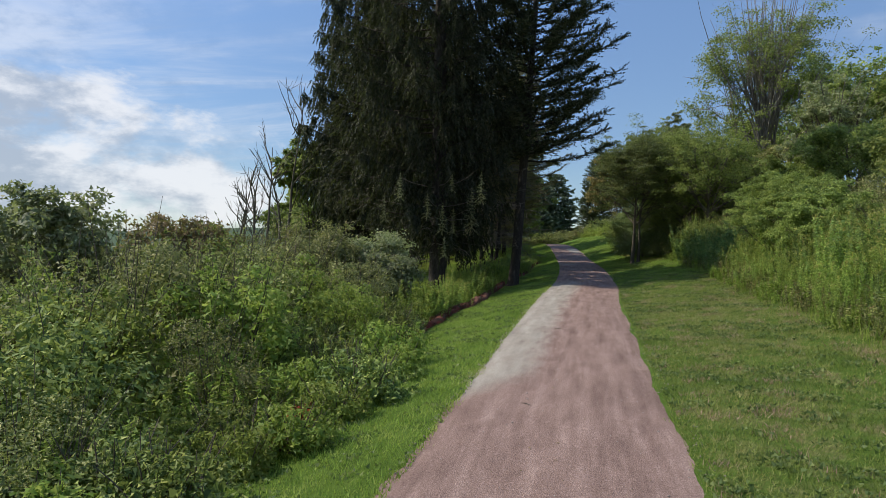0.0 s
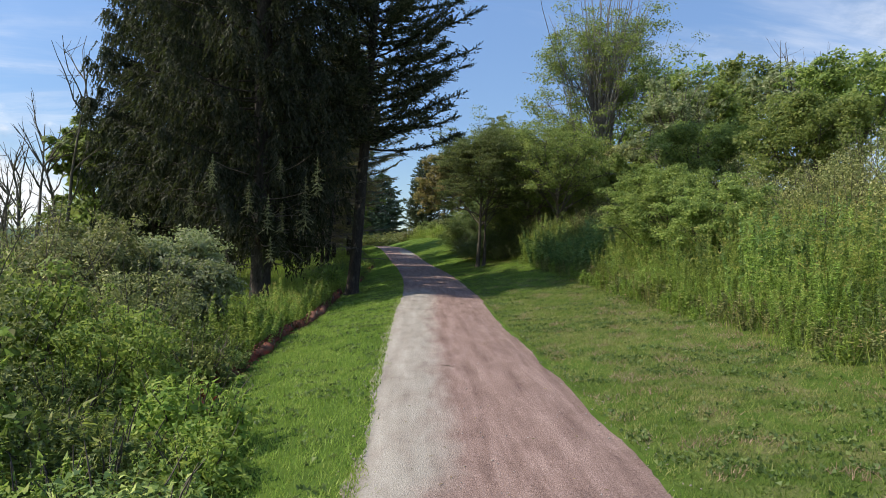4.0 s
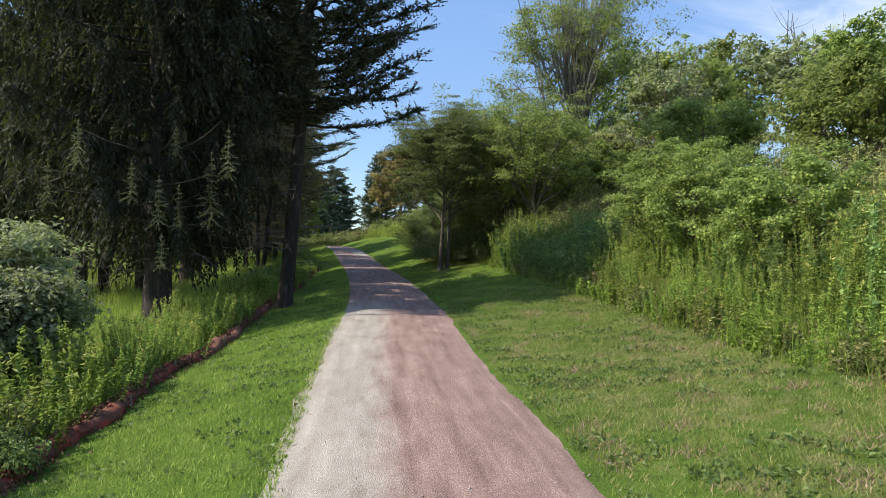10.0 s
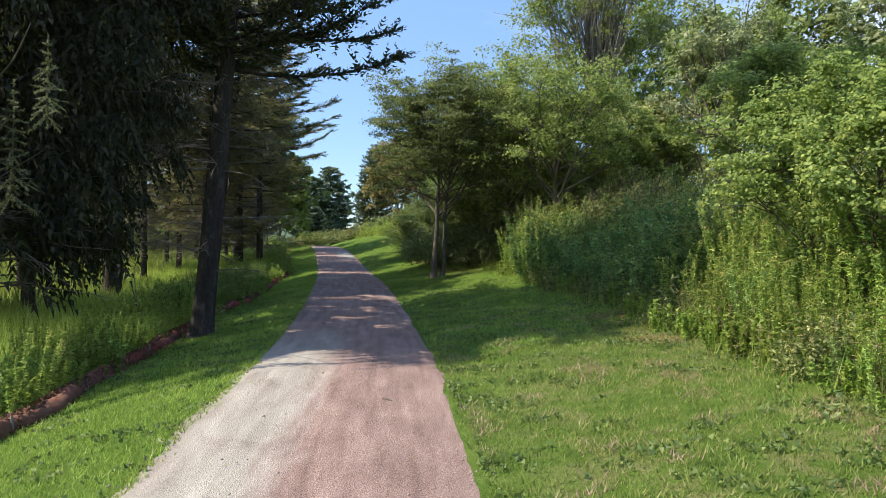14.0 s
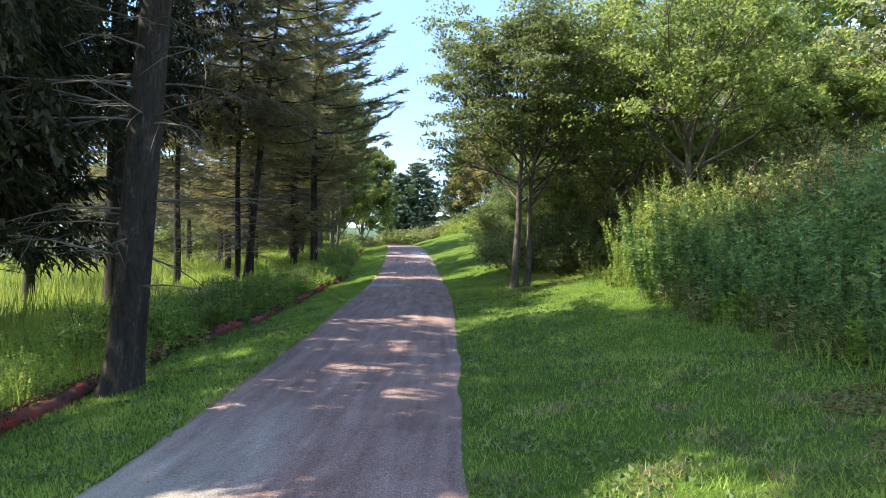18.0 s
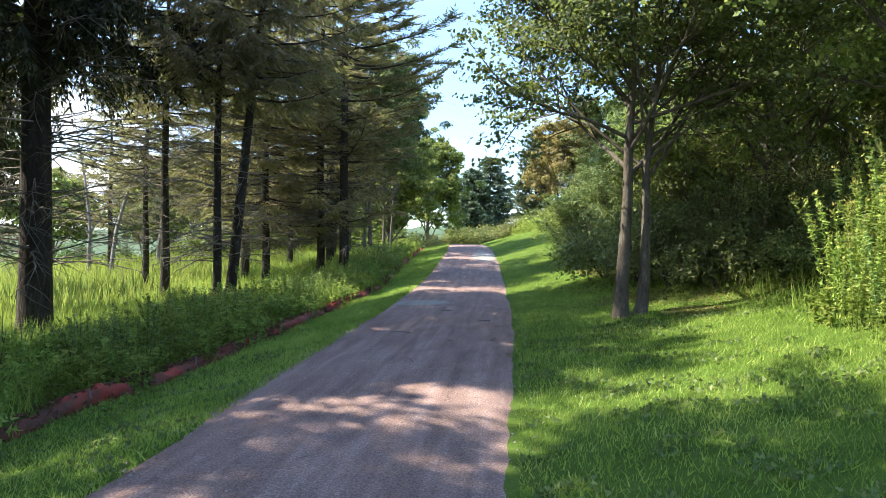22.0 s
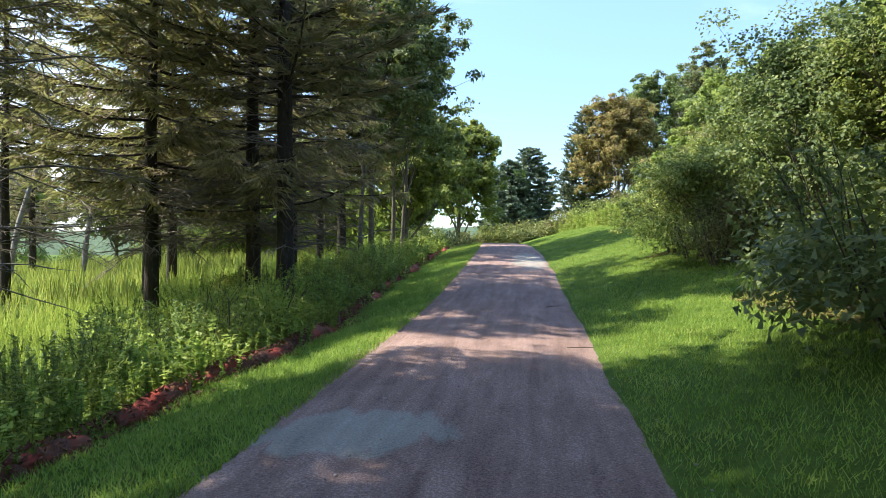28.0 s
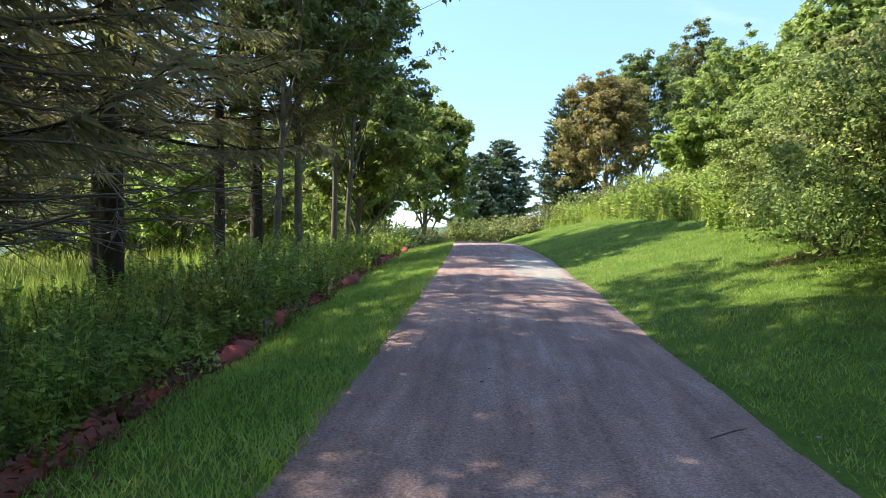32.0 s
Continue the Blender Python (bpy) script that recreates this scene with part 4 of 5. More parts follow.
# ---- double-trunked tree and the wood right of the trail ----
broadleaf("apple_tree", 12.2, 45.55, 8.6, 3.4, 3.2, "apple", "spreading old tree with two grey trunks", 71, 54, 10, 84, 0.080, 0.122, ((0, 0, 0.25, 0.2), (0.32, 0.03, 0.9, 0.3)), squash=0.28, spread=0.15, shift=(0.7, 0.5), oval=True, bark="old_grey")
broadleaf("apple_tree", 16.8, 49.3, 8.8, 4.6, 2.0, "tree", "dense green-leaved tree on the bank", 72, 42, 9, 46, 0.105, 0.16, squash=0.4, oval=True, thin=0.15, core=20, shift=(-0.6, -0.6))
broadleaf("apple_tree", 16.0, 42.6, 7.4, 3.4, 2.6, "tree", "leafy low tree on the bank behind weeds", 73, 42, 8, 52, 0.10, 0.14, squash=0.6, oval=True, thin=0.1, core=60)
for wx, wy, wh, wr in ((17.6, 53.6, 5.4, 2.8), (16.1, 51.4, 3.8, 2.2), (19.4, 51.4, 5.2, 2.8), (17.0, 55.4, 3.6, 1.9)):
    broadleaf("bank_tree", wx, wy, wh, wr, wh * 0.12, "tree", "dense green tree in the shady wood", int(wx * 10), 32, 8, 76, 0.072, 0.10, oval=True, group="trees on the bank", core=110)
broadleaf("ash_tree", 24.3, 54.2, 16.8, 4.7, 4.2, "tree", "tall tree with grey limbs showing through thin leaves", 74, 45, 9, 78, 0.14, 0.24, ((0, 0, -0.5, 0), (0.5, 0.3, 2.6, 0.8), (-0.4, 0.4, -2.6, 0.6)), thin=0.34, bare=56, spread=0.16, bark="dead")
HILLSIDE = [(23.3, 42.4, 8.2, 2.8, "pale", 0.55, 10), (27.5, 47, 8.2, 3.4, "tree", 0.1, 0), (29, 39, 7.6, 3.2, "pale", 0.45, 8), (20.5, 36, 5.4, 2.8, "tree", 0.1, 0),
            (25, 31, 6.2, 3.0, "tree", 0.1, 0), (19.5, 27.5, 4.8, 2.6, "tree", 0.1, 0), (22.5, 22, 6, 3.0, "tree", 0.1, 0), (17.5, 17, 4.4, 2.4, "tree", 0.1, 0), (31, 58, 12.5, 4.6, "tree", 0.1, 0),
            (21.0, 58.5, 6.0, 3.0, "tree", 0.1, 0), (34, 50, 10, 4.5, "tree", 0.1, 0), (20.6, 65.0, 3.3, 2.3, "tree", 0.1, 0), (26, 68, 6.5, 3.6, "olive", 0.1, 0),
            (20.6, 44.2, 4.3, 2.4, "tree", 0.0, 0), (23.8, 48.8, 5.4, 2.8, "olive", 0.0, 0), (19.6, 47.6, 4.2, 2.2, "tree", 0.0, 0), (24, 77, 3.5, 2.6, "tree", 0.1, 0), (30, 84, 4.6, 3.2, "olive", 0.1, 0), (33, 75, 9, 4.2, "tree", 0.1, 0)]
for i, (hx, hy, hh, hr, leaf, thin, bare) in enumerate(HILLSIDE):
    text = {"pale": "thin-leaved tree with pale limbs on the bank", "tree": "green leafy tree on the wooded bank", "bright": "fresh green young tree on the bank",
            "dark": "dark green leafy tree on the bank", "olive": "dull olive-leaved tree on the bank"}[leaf]
    broadleaf("bank_tree", hx, hy, hh, hr, hh * 0.16, leaf, text, 100 + i, 26, 8, (80 if hy > 55 and hx < 22 else 84 if hx < 23 else 48 if hx < 26 else 32), (0.13 if hy > 55 and hx < 22 else 0.115 if hx < 23 else 0.17 if hx < 26 else 0.25), 0.13, thin=thin, bare=bare, group="trees on the bank", joined=True, spread=0.16, core=0 if thin > 0.2 else 90)

broadleaf("oak_tree", 29.4, 121.0, 13.2, 4.3, 0.6, "oak", "rust-tinged leafy tree on the slope", 81, 40, 9, 96, 0.24, 0.18, core=60)
spruce("pine_tree", 27.2, 127, 13.6, 4.6, 1.0, 150, "blue-green pine on the slope", 82, "pine_needle", 26, 0.2, 0, 0.0, clump=2.2, group="pines", needle_w=0.05, rise=0.15, power=0.6)
for i, (hx, hy, hh, hr, leaf, thin, text) in enumerate([
        (35.7, 128, 16.0, 4.0, "dark", 0.1, "dark green tree on the slope"), (42.7, 132, 20.0, 4.0, "pale", 0.2, "tall pale tree on the slope"), (37.8, 112, 11.4, 4.4, "tree", 0.1, "green tree on the slope"),
        (36.0, 98, 8.4, 4.2, "tree", 0.1, "green tree on the slope"), (33.2, 90, 7.6, 3.8, "tree", 0.1, "green tree on the slope"), (31.5, 104, 4.8, 3.0, "bright", 0.1, "fresh green young tree on the slope")]):
    broadleaf("bank_tree", hx, hy, hh, hr, hh * 0.1, leaf, text, 83 + i, 30, 8, 64, 0.30, 0.18, thin=thin, group="trees on the bank", joined=True, core=100)

# ---- far left: dead trees, field edge ----
for i, (fx, fy, fh, fr) in enumerate([(-9.0, 49, 10.5, 2.8), (-9, 96, 10, 4.5), (0.5, 101, 9, 4.2), (-21, 97, 8.5, 4.5), (5, 112, 9, 4.5), (-16, 112, 11, 5.5), (-34, 100, 6, 3.5), (-8, 108, 10, 5), (-14.5, 101, 8, 4.5), (7.4, 105, 7, 3.2)]):
    broadleaf("field_tree", fx, fy, fh, fr, fh * 0.1, "pale" if i % 3 == 1 else "tree", "leafy tree at the field's far edge", 200 + i, 20, 7, 64, 0.30, 0.16, group="trees across the field", joined=True, core=80)


def dead_tree(x, y, h, seed, label, arms=9, bark="grey"):
    rng = np.random.default_rng(seed)
    root = thing("dead_tree", x, y, float(ground(x, y)) - 0.05, label, "tree", "dead trees at the thicket")
    t = Tubes(6)
    line = curve(rng, (0, 0, 0), (rng.normal() * 0.05, rng.normal() * 0.05, 1), h, 9, (0, 0, 0.15), 0.07)
    t.add(line, np.linspace(0.13, 0.018, 9))
    t.split("trunk", BARK[bark], root)
    for i in range(arms):
        k = rng.integers(2, 8)
        a = rng.random() * 2 * np.pi
        pts = curve(rng, line[k], (np.cos(a) * 0.7, np.sin(a) * 0.7, 0.8), h * (0.15 + 0.2 * rng.random()), 6, (0, 0, 0.3), 0.16)
        t.add(pts, np.linspace(0.045, 0.012, 6))
        for _ in range(4):
            q = rng.integers(1, 5)
            t.add(curve(rng, pts[q], unit(pts[q + 1] - pts[q]) + rng.normal(size=3) * 0.5, h * 0.09, 4, (0, 0, 0.1), 0.15), [0.016, 0.013, 0.010, 0.006])
        t.split("bare_limb", BARK[bark], root)


for i, (x, y, h) in enumerate([(-10.3, 45.5, 13.0), (-11.0, 44, 9.0), (-11.8, 45, 8.0), (-10.8, 46, 8.6), (-12.4, 44.2, 6.6), (-13.2, 45, 6.2), (-11.4, 43.6, 7.4)]):
    dead_tree(x, y, h, 240 + i, "leafless grey dead tree above the thicket", 10 if i else 7)
for i, (x, y, h) in enumerate([(-7.6, 75, 10.5), (-9.4, 76.5, 9.5), (-6.0, 78, 10), (-10.8, 74, 8.5)]):
    dead_tree(x, y, h, 260 + i, "bare pale dead tree standing in the field", 8, "dead")
broadleaf("young_tree", -8.9, 15.6, 4.2, 1.3, 0.8, "pale", "young pale green tree in the thicket", 251, 20, 7, 54, 0.11, 0.05, spread=0.24)
broadleaf("young_tree", -11.4, 15.0, 3.6, 1.3, 0.8, "tree", "young green tree in the thicket", 252, 18, 7, 54, 0.11, 0.05, spread=0.24)
broadleaf("bush", -8.0, 21.5, 3.6, 1.6, 0.5, "rust", "reddish-brown bush rising from the thicket", 253, 18, 7, 54, 0.11, 0.05, category="shrub", spread=0.24)
broadleaf("bush", -2.6, 26.2, 2.9, 1.6, 0.0, "pale", "pale grey-green bush before the spruce", 254, 30, 8, 70, 0.085, 0.05, category="shrub", bark="twig", spread=0.22)
broadleaf("bush", -1.9, 24.6, 2.1, 1.2, 0.0, "pale", "small pale bush before the spruce", 256, 26, 8, 60, 0.085, 0.04, category="shrub", bark="twig", spread=0.26)
broadleaf("bush", -4.4, 24.3, 3.2, 1.8, 0.2, "olive", "pale olive bush before the spruce", 255, 28, 8, 64, 0.085, 0.05, category="shrub", bark="twig", spread=0.22)

# ---- bushes ----
rng = np.random.default_rng(77)
G_THICKET = "bushes of the thicket"
thicket = [shrub_kind("bush", "shrub", "dense green bush in the thicket", 301, 3.3, 1.8, 4600, 0.105, group=G_THICKET),
           shrub_kind("bush", "olive", "dull olive bush with brownish twigs", 302, 3.4, 1.8, 5200, 0.088, group=G_THICKET),
           shrub_kind("bush", "olive", "dull brownish bush in the thicket", 308, 3.2, 1.6, 4400, 0.085, group=G_THICKET),
           shrub_kind("bush", "olive", "dull olive bush with fine leaves", 309, 3.0, 1.7, 5400, 0.08, group=G_THICKET),
           shrub_kind("bush", "bright", "fresh green leafy bush", 303, 2.9, 1.6, 3800, 0.12, 0.6, group=G_THICKET)]
spots = [(x, y, 0.45 + 0.5 * min(1, max(0, (-float(offset(x, y)) - 3.9) / 2.2)) * min(1, max(0.35, (y - 4) / 6))) for x, y in fill(rng, 62, -17, -4.9, 5.5, 24.5, 1.55) if float(offset(x, y)) < -4.9 - 0.4 * (y > 12) - 2.2 * (y > 20.5)]
scatter(thicket, spots, rng, 0.8, 1.15)
near = [shrub_kind("bush", "shrub", "low dark green bush at the grass edge", 304, 1.0, 0.8, 1700, 0.078, group=G_THICKET),
        shrub_kind("bush", "bright", "low yellow-green bush at the grass edge", 305, 0.9, 0.75, 1500, 0.082, group=G_THICKET)]
scatter(near, fill(rng, 16, -5.6, -4.7, 13, 21.5, 0.75) + fill(rng, 22, -5.0, -3.0, 4.0, 14.0, 0.75), rng, 0.7, 1.15)
creeper = [shrub_kind("bush", "red", "low red-leaved creeper at the thicket's edge", 310, 0.75, 0.36, 420, 0.085, 0.7, 8, group="red creepers at the thicket", sprigs=8)]
scatter(creeper, [(float(middle(y)) + d, y) for y, d in ((9.6, -3.55), (10.4, -3.6), (13.8, -4.0), (15.8, -4.15), (17.2, -4.3))], rng, 0.4, 0.75)
herb = [stand_kind("herb_clump", "bright", "bright yellow-green herbs among the bushes", 306, 1.2, 14, 0.5, 40, 0.13, 0.05, False, group=G_THICKET),
        stand_kind("herb_clump", "goldenrod", "pale green weeds at the thicket's foot", 307, 0.95, 14, 0.45, 34, 0.12, 0.045, False, group=G_THICKET)]
scatter(herb, fill(rng, 46, -9.5, -4.2, 4.5, 12.5, 0.7) + fill(rng, 24, -7.4, -4.8, 20, 24.5, 0.7), rng, 0.75, 1.15)

# bushes along the bank
G_BANK = "bushes on the bank"
bank = [shrub_kind("bush", "shrub", "green bush on the bank", 311, 2.6, 1.8, 6200, 0.074, group=G_BANK),
        shrub_kind("bush", "olive", "dull olive bush on the bank", 312, 2.7, 1.8, 6200, 0.070, group=G_BANK),
        shrub_kind("bush", "olive", "dull broad-leaved bush on the bank", 313, 2.6, 1.7, 5200, 0.085, 0.65, group=G_BANK)]
spots = fill(rng, 24, 8.6, 15, 16, 44, 2.3) + [(15.6, 41.0), (17.4, 43.6), (16.4, 39.4), (18.6, 41.5)] + fill(rng, 8, 6.5, 14, 44, 56, 2.0) + fill(rng, 9, 11, 20, 66, 78, 2.4)
scatter(bank, spots, rng, 0.85, 1.2)
low_bank = [shrub_kind("bush", "shrub", "low green bush at the mown edge", 315, 1.9, 1.4, 4200, 0.062, group=G_BANK),
            shrub_kind("bush", "olive", "low olive bush at the mown edge", 316, 1.8, 1.4, 4200, 0.060, group=G_BANK)]
scatter(low_bank, [(16.1, 61.6), (16.3, 63.6, 1.1), (16.5, 65.6), (17.6, 61.4, 1.2), (17.3, 67.4, 0.9), (17.6, 64.6, 1.2)], rng, 0.85, 1.1)
under = [shrub_kind("bush", "dark", "dark shaded bush under the trees", 314, 2.2, 1.7, 3400, 0.10, group=G_BANK)]
scatter(under, [(14.8, 49.5), (15.6, 52), (16.2, 47.5), (17.5, 51), (14.9, 54.2), (18.5, 47), (17.5, 54.5), (15.6, 45.0, 0.6), (17.0, 45.0), (14.4, 48.4, 0.9), (14.5, 50.8), (14.3, 52.6), (14.7, 46.9, 0.7), (15.4, 48.0)], rng, 0.8, 1.1)
broadleaf("bush", 17.1, 57.6, 4.4, 2.4, 0.30, "dark", "big dark bush overhanging the mown grass", 321, 60, 9, 96, 0.066, 0.06, ((0, 0, 0, 0), (0.5, -0.4, 0.9, -0.8), (-0.4, 0.3, -0.8, 0.4), (0.2, 0.6, 0.4, 1.1)), core=260, oval=True, category="shrub", bark="twig", group=G_BANK)
broadleaf("bush", 16.8, 63.0, 2.9, 2.1, 0.2, "shrub", "rounded green bush beside the mown grass", 322, 38, 9, 110, 0.058, 0.05, category="shrub", bark="twig", group=G_BANK, core=160, oval=True, squash=0.6)
broadleaf("bush", 18.6, 66.0, 3.0, 2.2, 0.2, "olive", "rounded olive bush on the slope", 323, 38, 9, 110, 0.058, 0.05, category="shrub", bark="twig", group=G_BANK, core=160, oval=True, squash=0.6)
broadleaf("bush", 18.4, 70.5, 2.6, 1.6, 0.2, "shrub", "green bush on the slope", 324, 30, 8, 100, 0.060, 0.04, category="shrub", bark="twig", group=G_BANK, core=160, oval=True, squash=0.6)
broadleaf("bush", 12.9, 26.6, 3.5, 2.0, 0.3, "tree", "fresh green bush standing among goldenrod", 325, 34, 8, 104, 0.062, 0.05, category="shrub", bark="twig", group=G_BANK, core=160, oval=True, squash=0.6)
broadleaf("bush", 12.4, 22.8, 2.8, 1.7, 0.3, "tree", "fresh green bush standing among goldenrod", 326, 30, 8, 104, 0.062, 0.05, category="shrub", bark="twig", group=G_BANK, core=160, oval=True, squash=0.6)
broadleaf("bush", 17.7, 67.6, 2.2, 1.7, 0.1, "shrub", "low green bush beside the mown grass", 327, 28, 8, 100, 0.058, 0.04, category="shrub", bark="twig", group=G_BANK, core=160, oval=True, squash=0.6)
row = [shrub_kind("bush", "shrub", "bush in the row along the crest", 331, 2.2, 2.0, 2400, 0.17, group="bushes along the crest"),
       shrub_kind("bush", "olive", "dull bush in the row along the crest", 332, 2.0, 2.0, 2400, 0.16, group="bushes along the crest")]
scatter(row, [(11 + 2.1 * i, 108 + 0.35 * i + rng.normal(), 1.0 + 0.02 * i) for i in range(13)], rng, 0.8, 1.2)

hedge = [shrub_kind("bush", "bright", "sunlit green bush across the field", 333, 3.0, 2.2, 2200, 0.18, group="bushes across the field"),
         shrub_kind("bush", "shrub", "green bush across the field", 334, 2.6, 2.2, 2200, 0.17, group="bushes across the field")]
scatter(hedge, [(-5.5 + 1.3 * i + rng.normal() * 0.5, 88 + 0.9 * i + rng.normal(), 1.25) for i in range(10)] + [(8.0, 97, 0.9), (9.2, 100, 0.9), (6.9, 94.5, 1.0), (9.9, 103, 0.8)] + [(-34 + 4.0 * i, 96 + rng.normal() * 2, 0.8) for i in range(8)] + [(-12 + 3.4 * i, 126 + rng.normal() * 2, 1.3) for i in range(7)], rng, 0.8, 1.25)

# ---- goldenrod and tall weeds ----
G_ROD = "goldenrod beside the mown grass"
rod = [stand_kind("goldenrod", "goldenrod", "tall yellow-green goldenrod clump", 400 + i, 1.85, 16, 0.50, 72, 0.125, 0.034, group=G_ROD) for i in range(4)]
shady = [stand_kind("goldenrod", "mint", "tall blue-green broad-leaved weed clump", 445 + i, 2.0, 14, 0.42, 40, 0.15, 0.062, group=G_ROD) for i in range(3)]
rod += [stand_kind("goldenrod", "rod_shade", "tall blue-green goldenrod clump", 440 + i, 1.8, 16, 0.50, 58, 0.14, 0.042, group=G_ROD) for i in range(2)]
spots = fill(rng, 235, 5.35, 8.4, 10, 42.5, 0.50) + fill(rng, 24, 8.4, 11, 12, 42, 1.0) + fill(rng, 18, 5.6, 7.6, 39, 42.9, 0.35)
spots = [(x, y) for x, y in spots if float(offset(x, y)) > 5.75 + 0.45 * math.sin(y * 1.1) * math.sin(y * 0.43 + 1) or y > 38]
places = [(x, y, (0.80 if y > 39.5 and float(offset(x, y)) < 6.3 else 1.0) * (0.93 + 0.20 * math.sin(y * 0.9 + x * 0.7) * math.sin(y * 0.37 + x)) * min(1.0, max(0.58, 0.58 + 0.34 * (float(offset(x, y)) - 5.6)) if y < 36 else 1.0)) for x, y in spots]
scatter(rod, [q for q in places if q[1] <= 31 or q[1] > 40.2], rng, 0.72, 1.12)
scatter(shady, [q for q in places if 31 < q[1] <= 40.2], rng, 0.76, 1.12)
skirt = [stand_kind("herb_clump", "bright", "leafy herbs at the foot of the goldenrod", 407, 0.55, 12, 0.32, 26, 0.11, 0.05, False, group="herbs below the goldenrod"),
         stand_kind("herb_clump", "olive", "dull olive herbs at the foot of the goldenrod", 408, 0.65, 10, 0.3, 26, 0.10, 0.04, False, group="herbs below the goldenrod")]
scatter(skirt, fill(rng, 84, 5.35, 6.0, 9, 42.5, 0.38), rng, 0.6, 1.2)
dry = [stand_kind("dry_weed", "rust", "dried brown weed stalks at the grass edge", 405, 1.0, 8, 0.3, 16, 0.10, 0.02, False, group="dried weeds at the grass edge")]
scatter(dry, fill(rng, 22, 5.3, 5.9, 13, 30, 0.5), rng, 0.6, 1.0)
scatter([stand_kind("goldenrod", "goldenrod", "goldenrod clump before the old spruce", 406, 1.2, 12, 0.45, 50, 0.12, 0.03, group="goldenrod below the spruce")], fill(rng, 24, -5.9, -4.65, 23.5, 31.5, 0.5), rng, 0.7, 1.0)
G_LEFT = "weeds along the field edge"
weed = [stand_kind("weed_clump", "goldenrod", "green weed clump at the field edge", 410 + i, 1.15, 11, 0.42, 46, 0.12, 0.04, False, group=G_LEFT) for i in range(3)]
spots = [p for p in fill(rng, 100, -6.8, -4.8, 30, 52, 0.6) + fill(rng, 120, -6.6, -3.9, 52, 84, 0.6) if (p[0] + 0.3) ** 2 + (p[1] - 33.8) ** 2 > 1.2 and (p[0] - 3.65) ** 2 + (p[1] - 36.9) ** 2 > 1.0]
scatter(weed, [(x, y, 0.62 if y < 64 else 0.9) for x, y in spots], rng, 0.75, 1.15)
low_bush = [shrub_kind("bush", "bright", "green weedy bush at the grass edge", 341, 1.3, 1.0, 2200, 0.075, group=G_LEFT),
            shrub_kind("bush", "goldenrod", "pale green weedy bush at the field edge", 342, 1.1, 1.0, 2000, 0.075, group=G_LEFT)]
scatter(low_bush, [(7.3, 62.6), (6.6, 60.4), (7.6, 65.0), (7.4, 68.5, 1.1), (7.9, 71.3), (6.9, 66.6), (6.2, 63.8), (8.2, 74.5), (6.0, 58.0, 0.8)] + fill(rng, 14, -7.2, -4.9, 40, 54, 0.95) + fill(rng, 14, -6.6, -4.1, 54, 74, 0.95), rng, 0.7, 1.05)
tall = [stand_kind("weed_clump", "rod_shade", "tall green weeds along the sock", 450, 1.3, 16, 0.42, 44, 0.12, 0.036, False, group=G_LEFT),
        stand_kind("weed_clump", "goldenrod", "tall leafy weeds along the sock", 451, 1.35, 16, 0.42, 44, 0.12, 0.040, False, group=G_LEFT)]
scatter(tall, fill(rng, 42, -5.0, -3.6, 60, 72, 0.5) + fill(rng, 16, -4.9, -4.1, 44, 57, 0.7), rng, 0.6, 1.1)
slope = [stand_kind("meadow_weed", "field", "bright meadow weeds on the slope", 420 + i, 1.0, 12, 0.8, 18, 0.24, 0.08, False, group="meadow weeds on the slope") for i in range(2)]
scatter(slope, fill(rng, 170, 5.2, 15, 68, 104, 0.85) + fill(rng, 40, -9, -4.6, 84, 104, 0.8), rng, 0.8, 1.25)

# ---- red erosion sock along the grass edge ----
SOCK_Y = [9, 14, 19, 25, 28, 35, 41, 44, 48, 52, 57, 60, 66, 95]
SOCK_D = [-3.6, -3.9, -4.5, -4.5, -4.3, -4.4, -4.4, -3.8, -3.5, -3.5, -2.95, -3.1, -3.5, -3.6]


def make_sock(y0, y1, label, seed, cloth, size):
    """A long lumpy sock with slim wooden stakes that pin it down."""
    r = np.random.default_rng(seed)
    ys = np.arange(y0, y1, 0.10)
    d = np.interp(ys, SOCK_Y, SOCK_D) + 0.08 * np.sin(ys * 0.9) + 0.05 * np.sin(ys * 2.3)
    x = middle(ys) + d / 0.98
    base = (float(x[0]), float(ys[0]), float(ground(x[0], ys[0])))
    root = thing("erosion_sock", *base, label, "erosion sock", "erosion socks along the trail")
    pts = np.stack([x, ys, ground(x, ys) + size * 0.32 + 0.02 * np.sin(ys * 3.1)], 1) - np.array(base)
    t = Tubes(12)
    lumps = np.convolve(r.normal(size=len(ys) + 4), np.ones(5) / 5, "valid")
    sag = size * (1 + 0.06 * np.sin(ys * 5.3) + 0.18 * lumps)
    sag[0] = sag[-1] = 0.02
    t.add(pts, sag)
    skin = t.v[0]
    soft = np.convolve(r.normal(size=len(skin) + 6), np.ones(7) / 7, "valid")
    inward = np.repeat(pts, 12, axis=0) - skin
    skin += inward * (0.30 * soft + 0.12 * r.normal(size=len(skin)))[:, None]
    skin[:, 2] = np.maximum(skin[:, 2], np.repeat(pts[:, 2], 12) - size * 0.6)
    part("casing", t.mesh("casing", cloth), root)
    for k in range(12, len(ys) - 8, 26):
        s = Tubes(4)
        p = pts[k] + np.array([0.12, 0, 0])
        s.add([p + np.array([0.02, 0, -0.2]), p + np.array([-0.01, 0.01, 0.14 + 0.08 * r.random()])], [0.018, 0.016])
        part("stake", s.mesh("stake", BARK["dead"]), root)


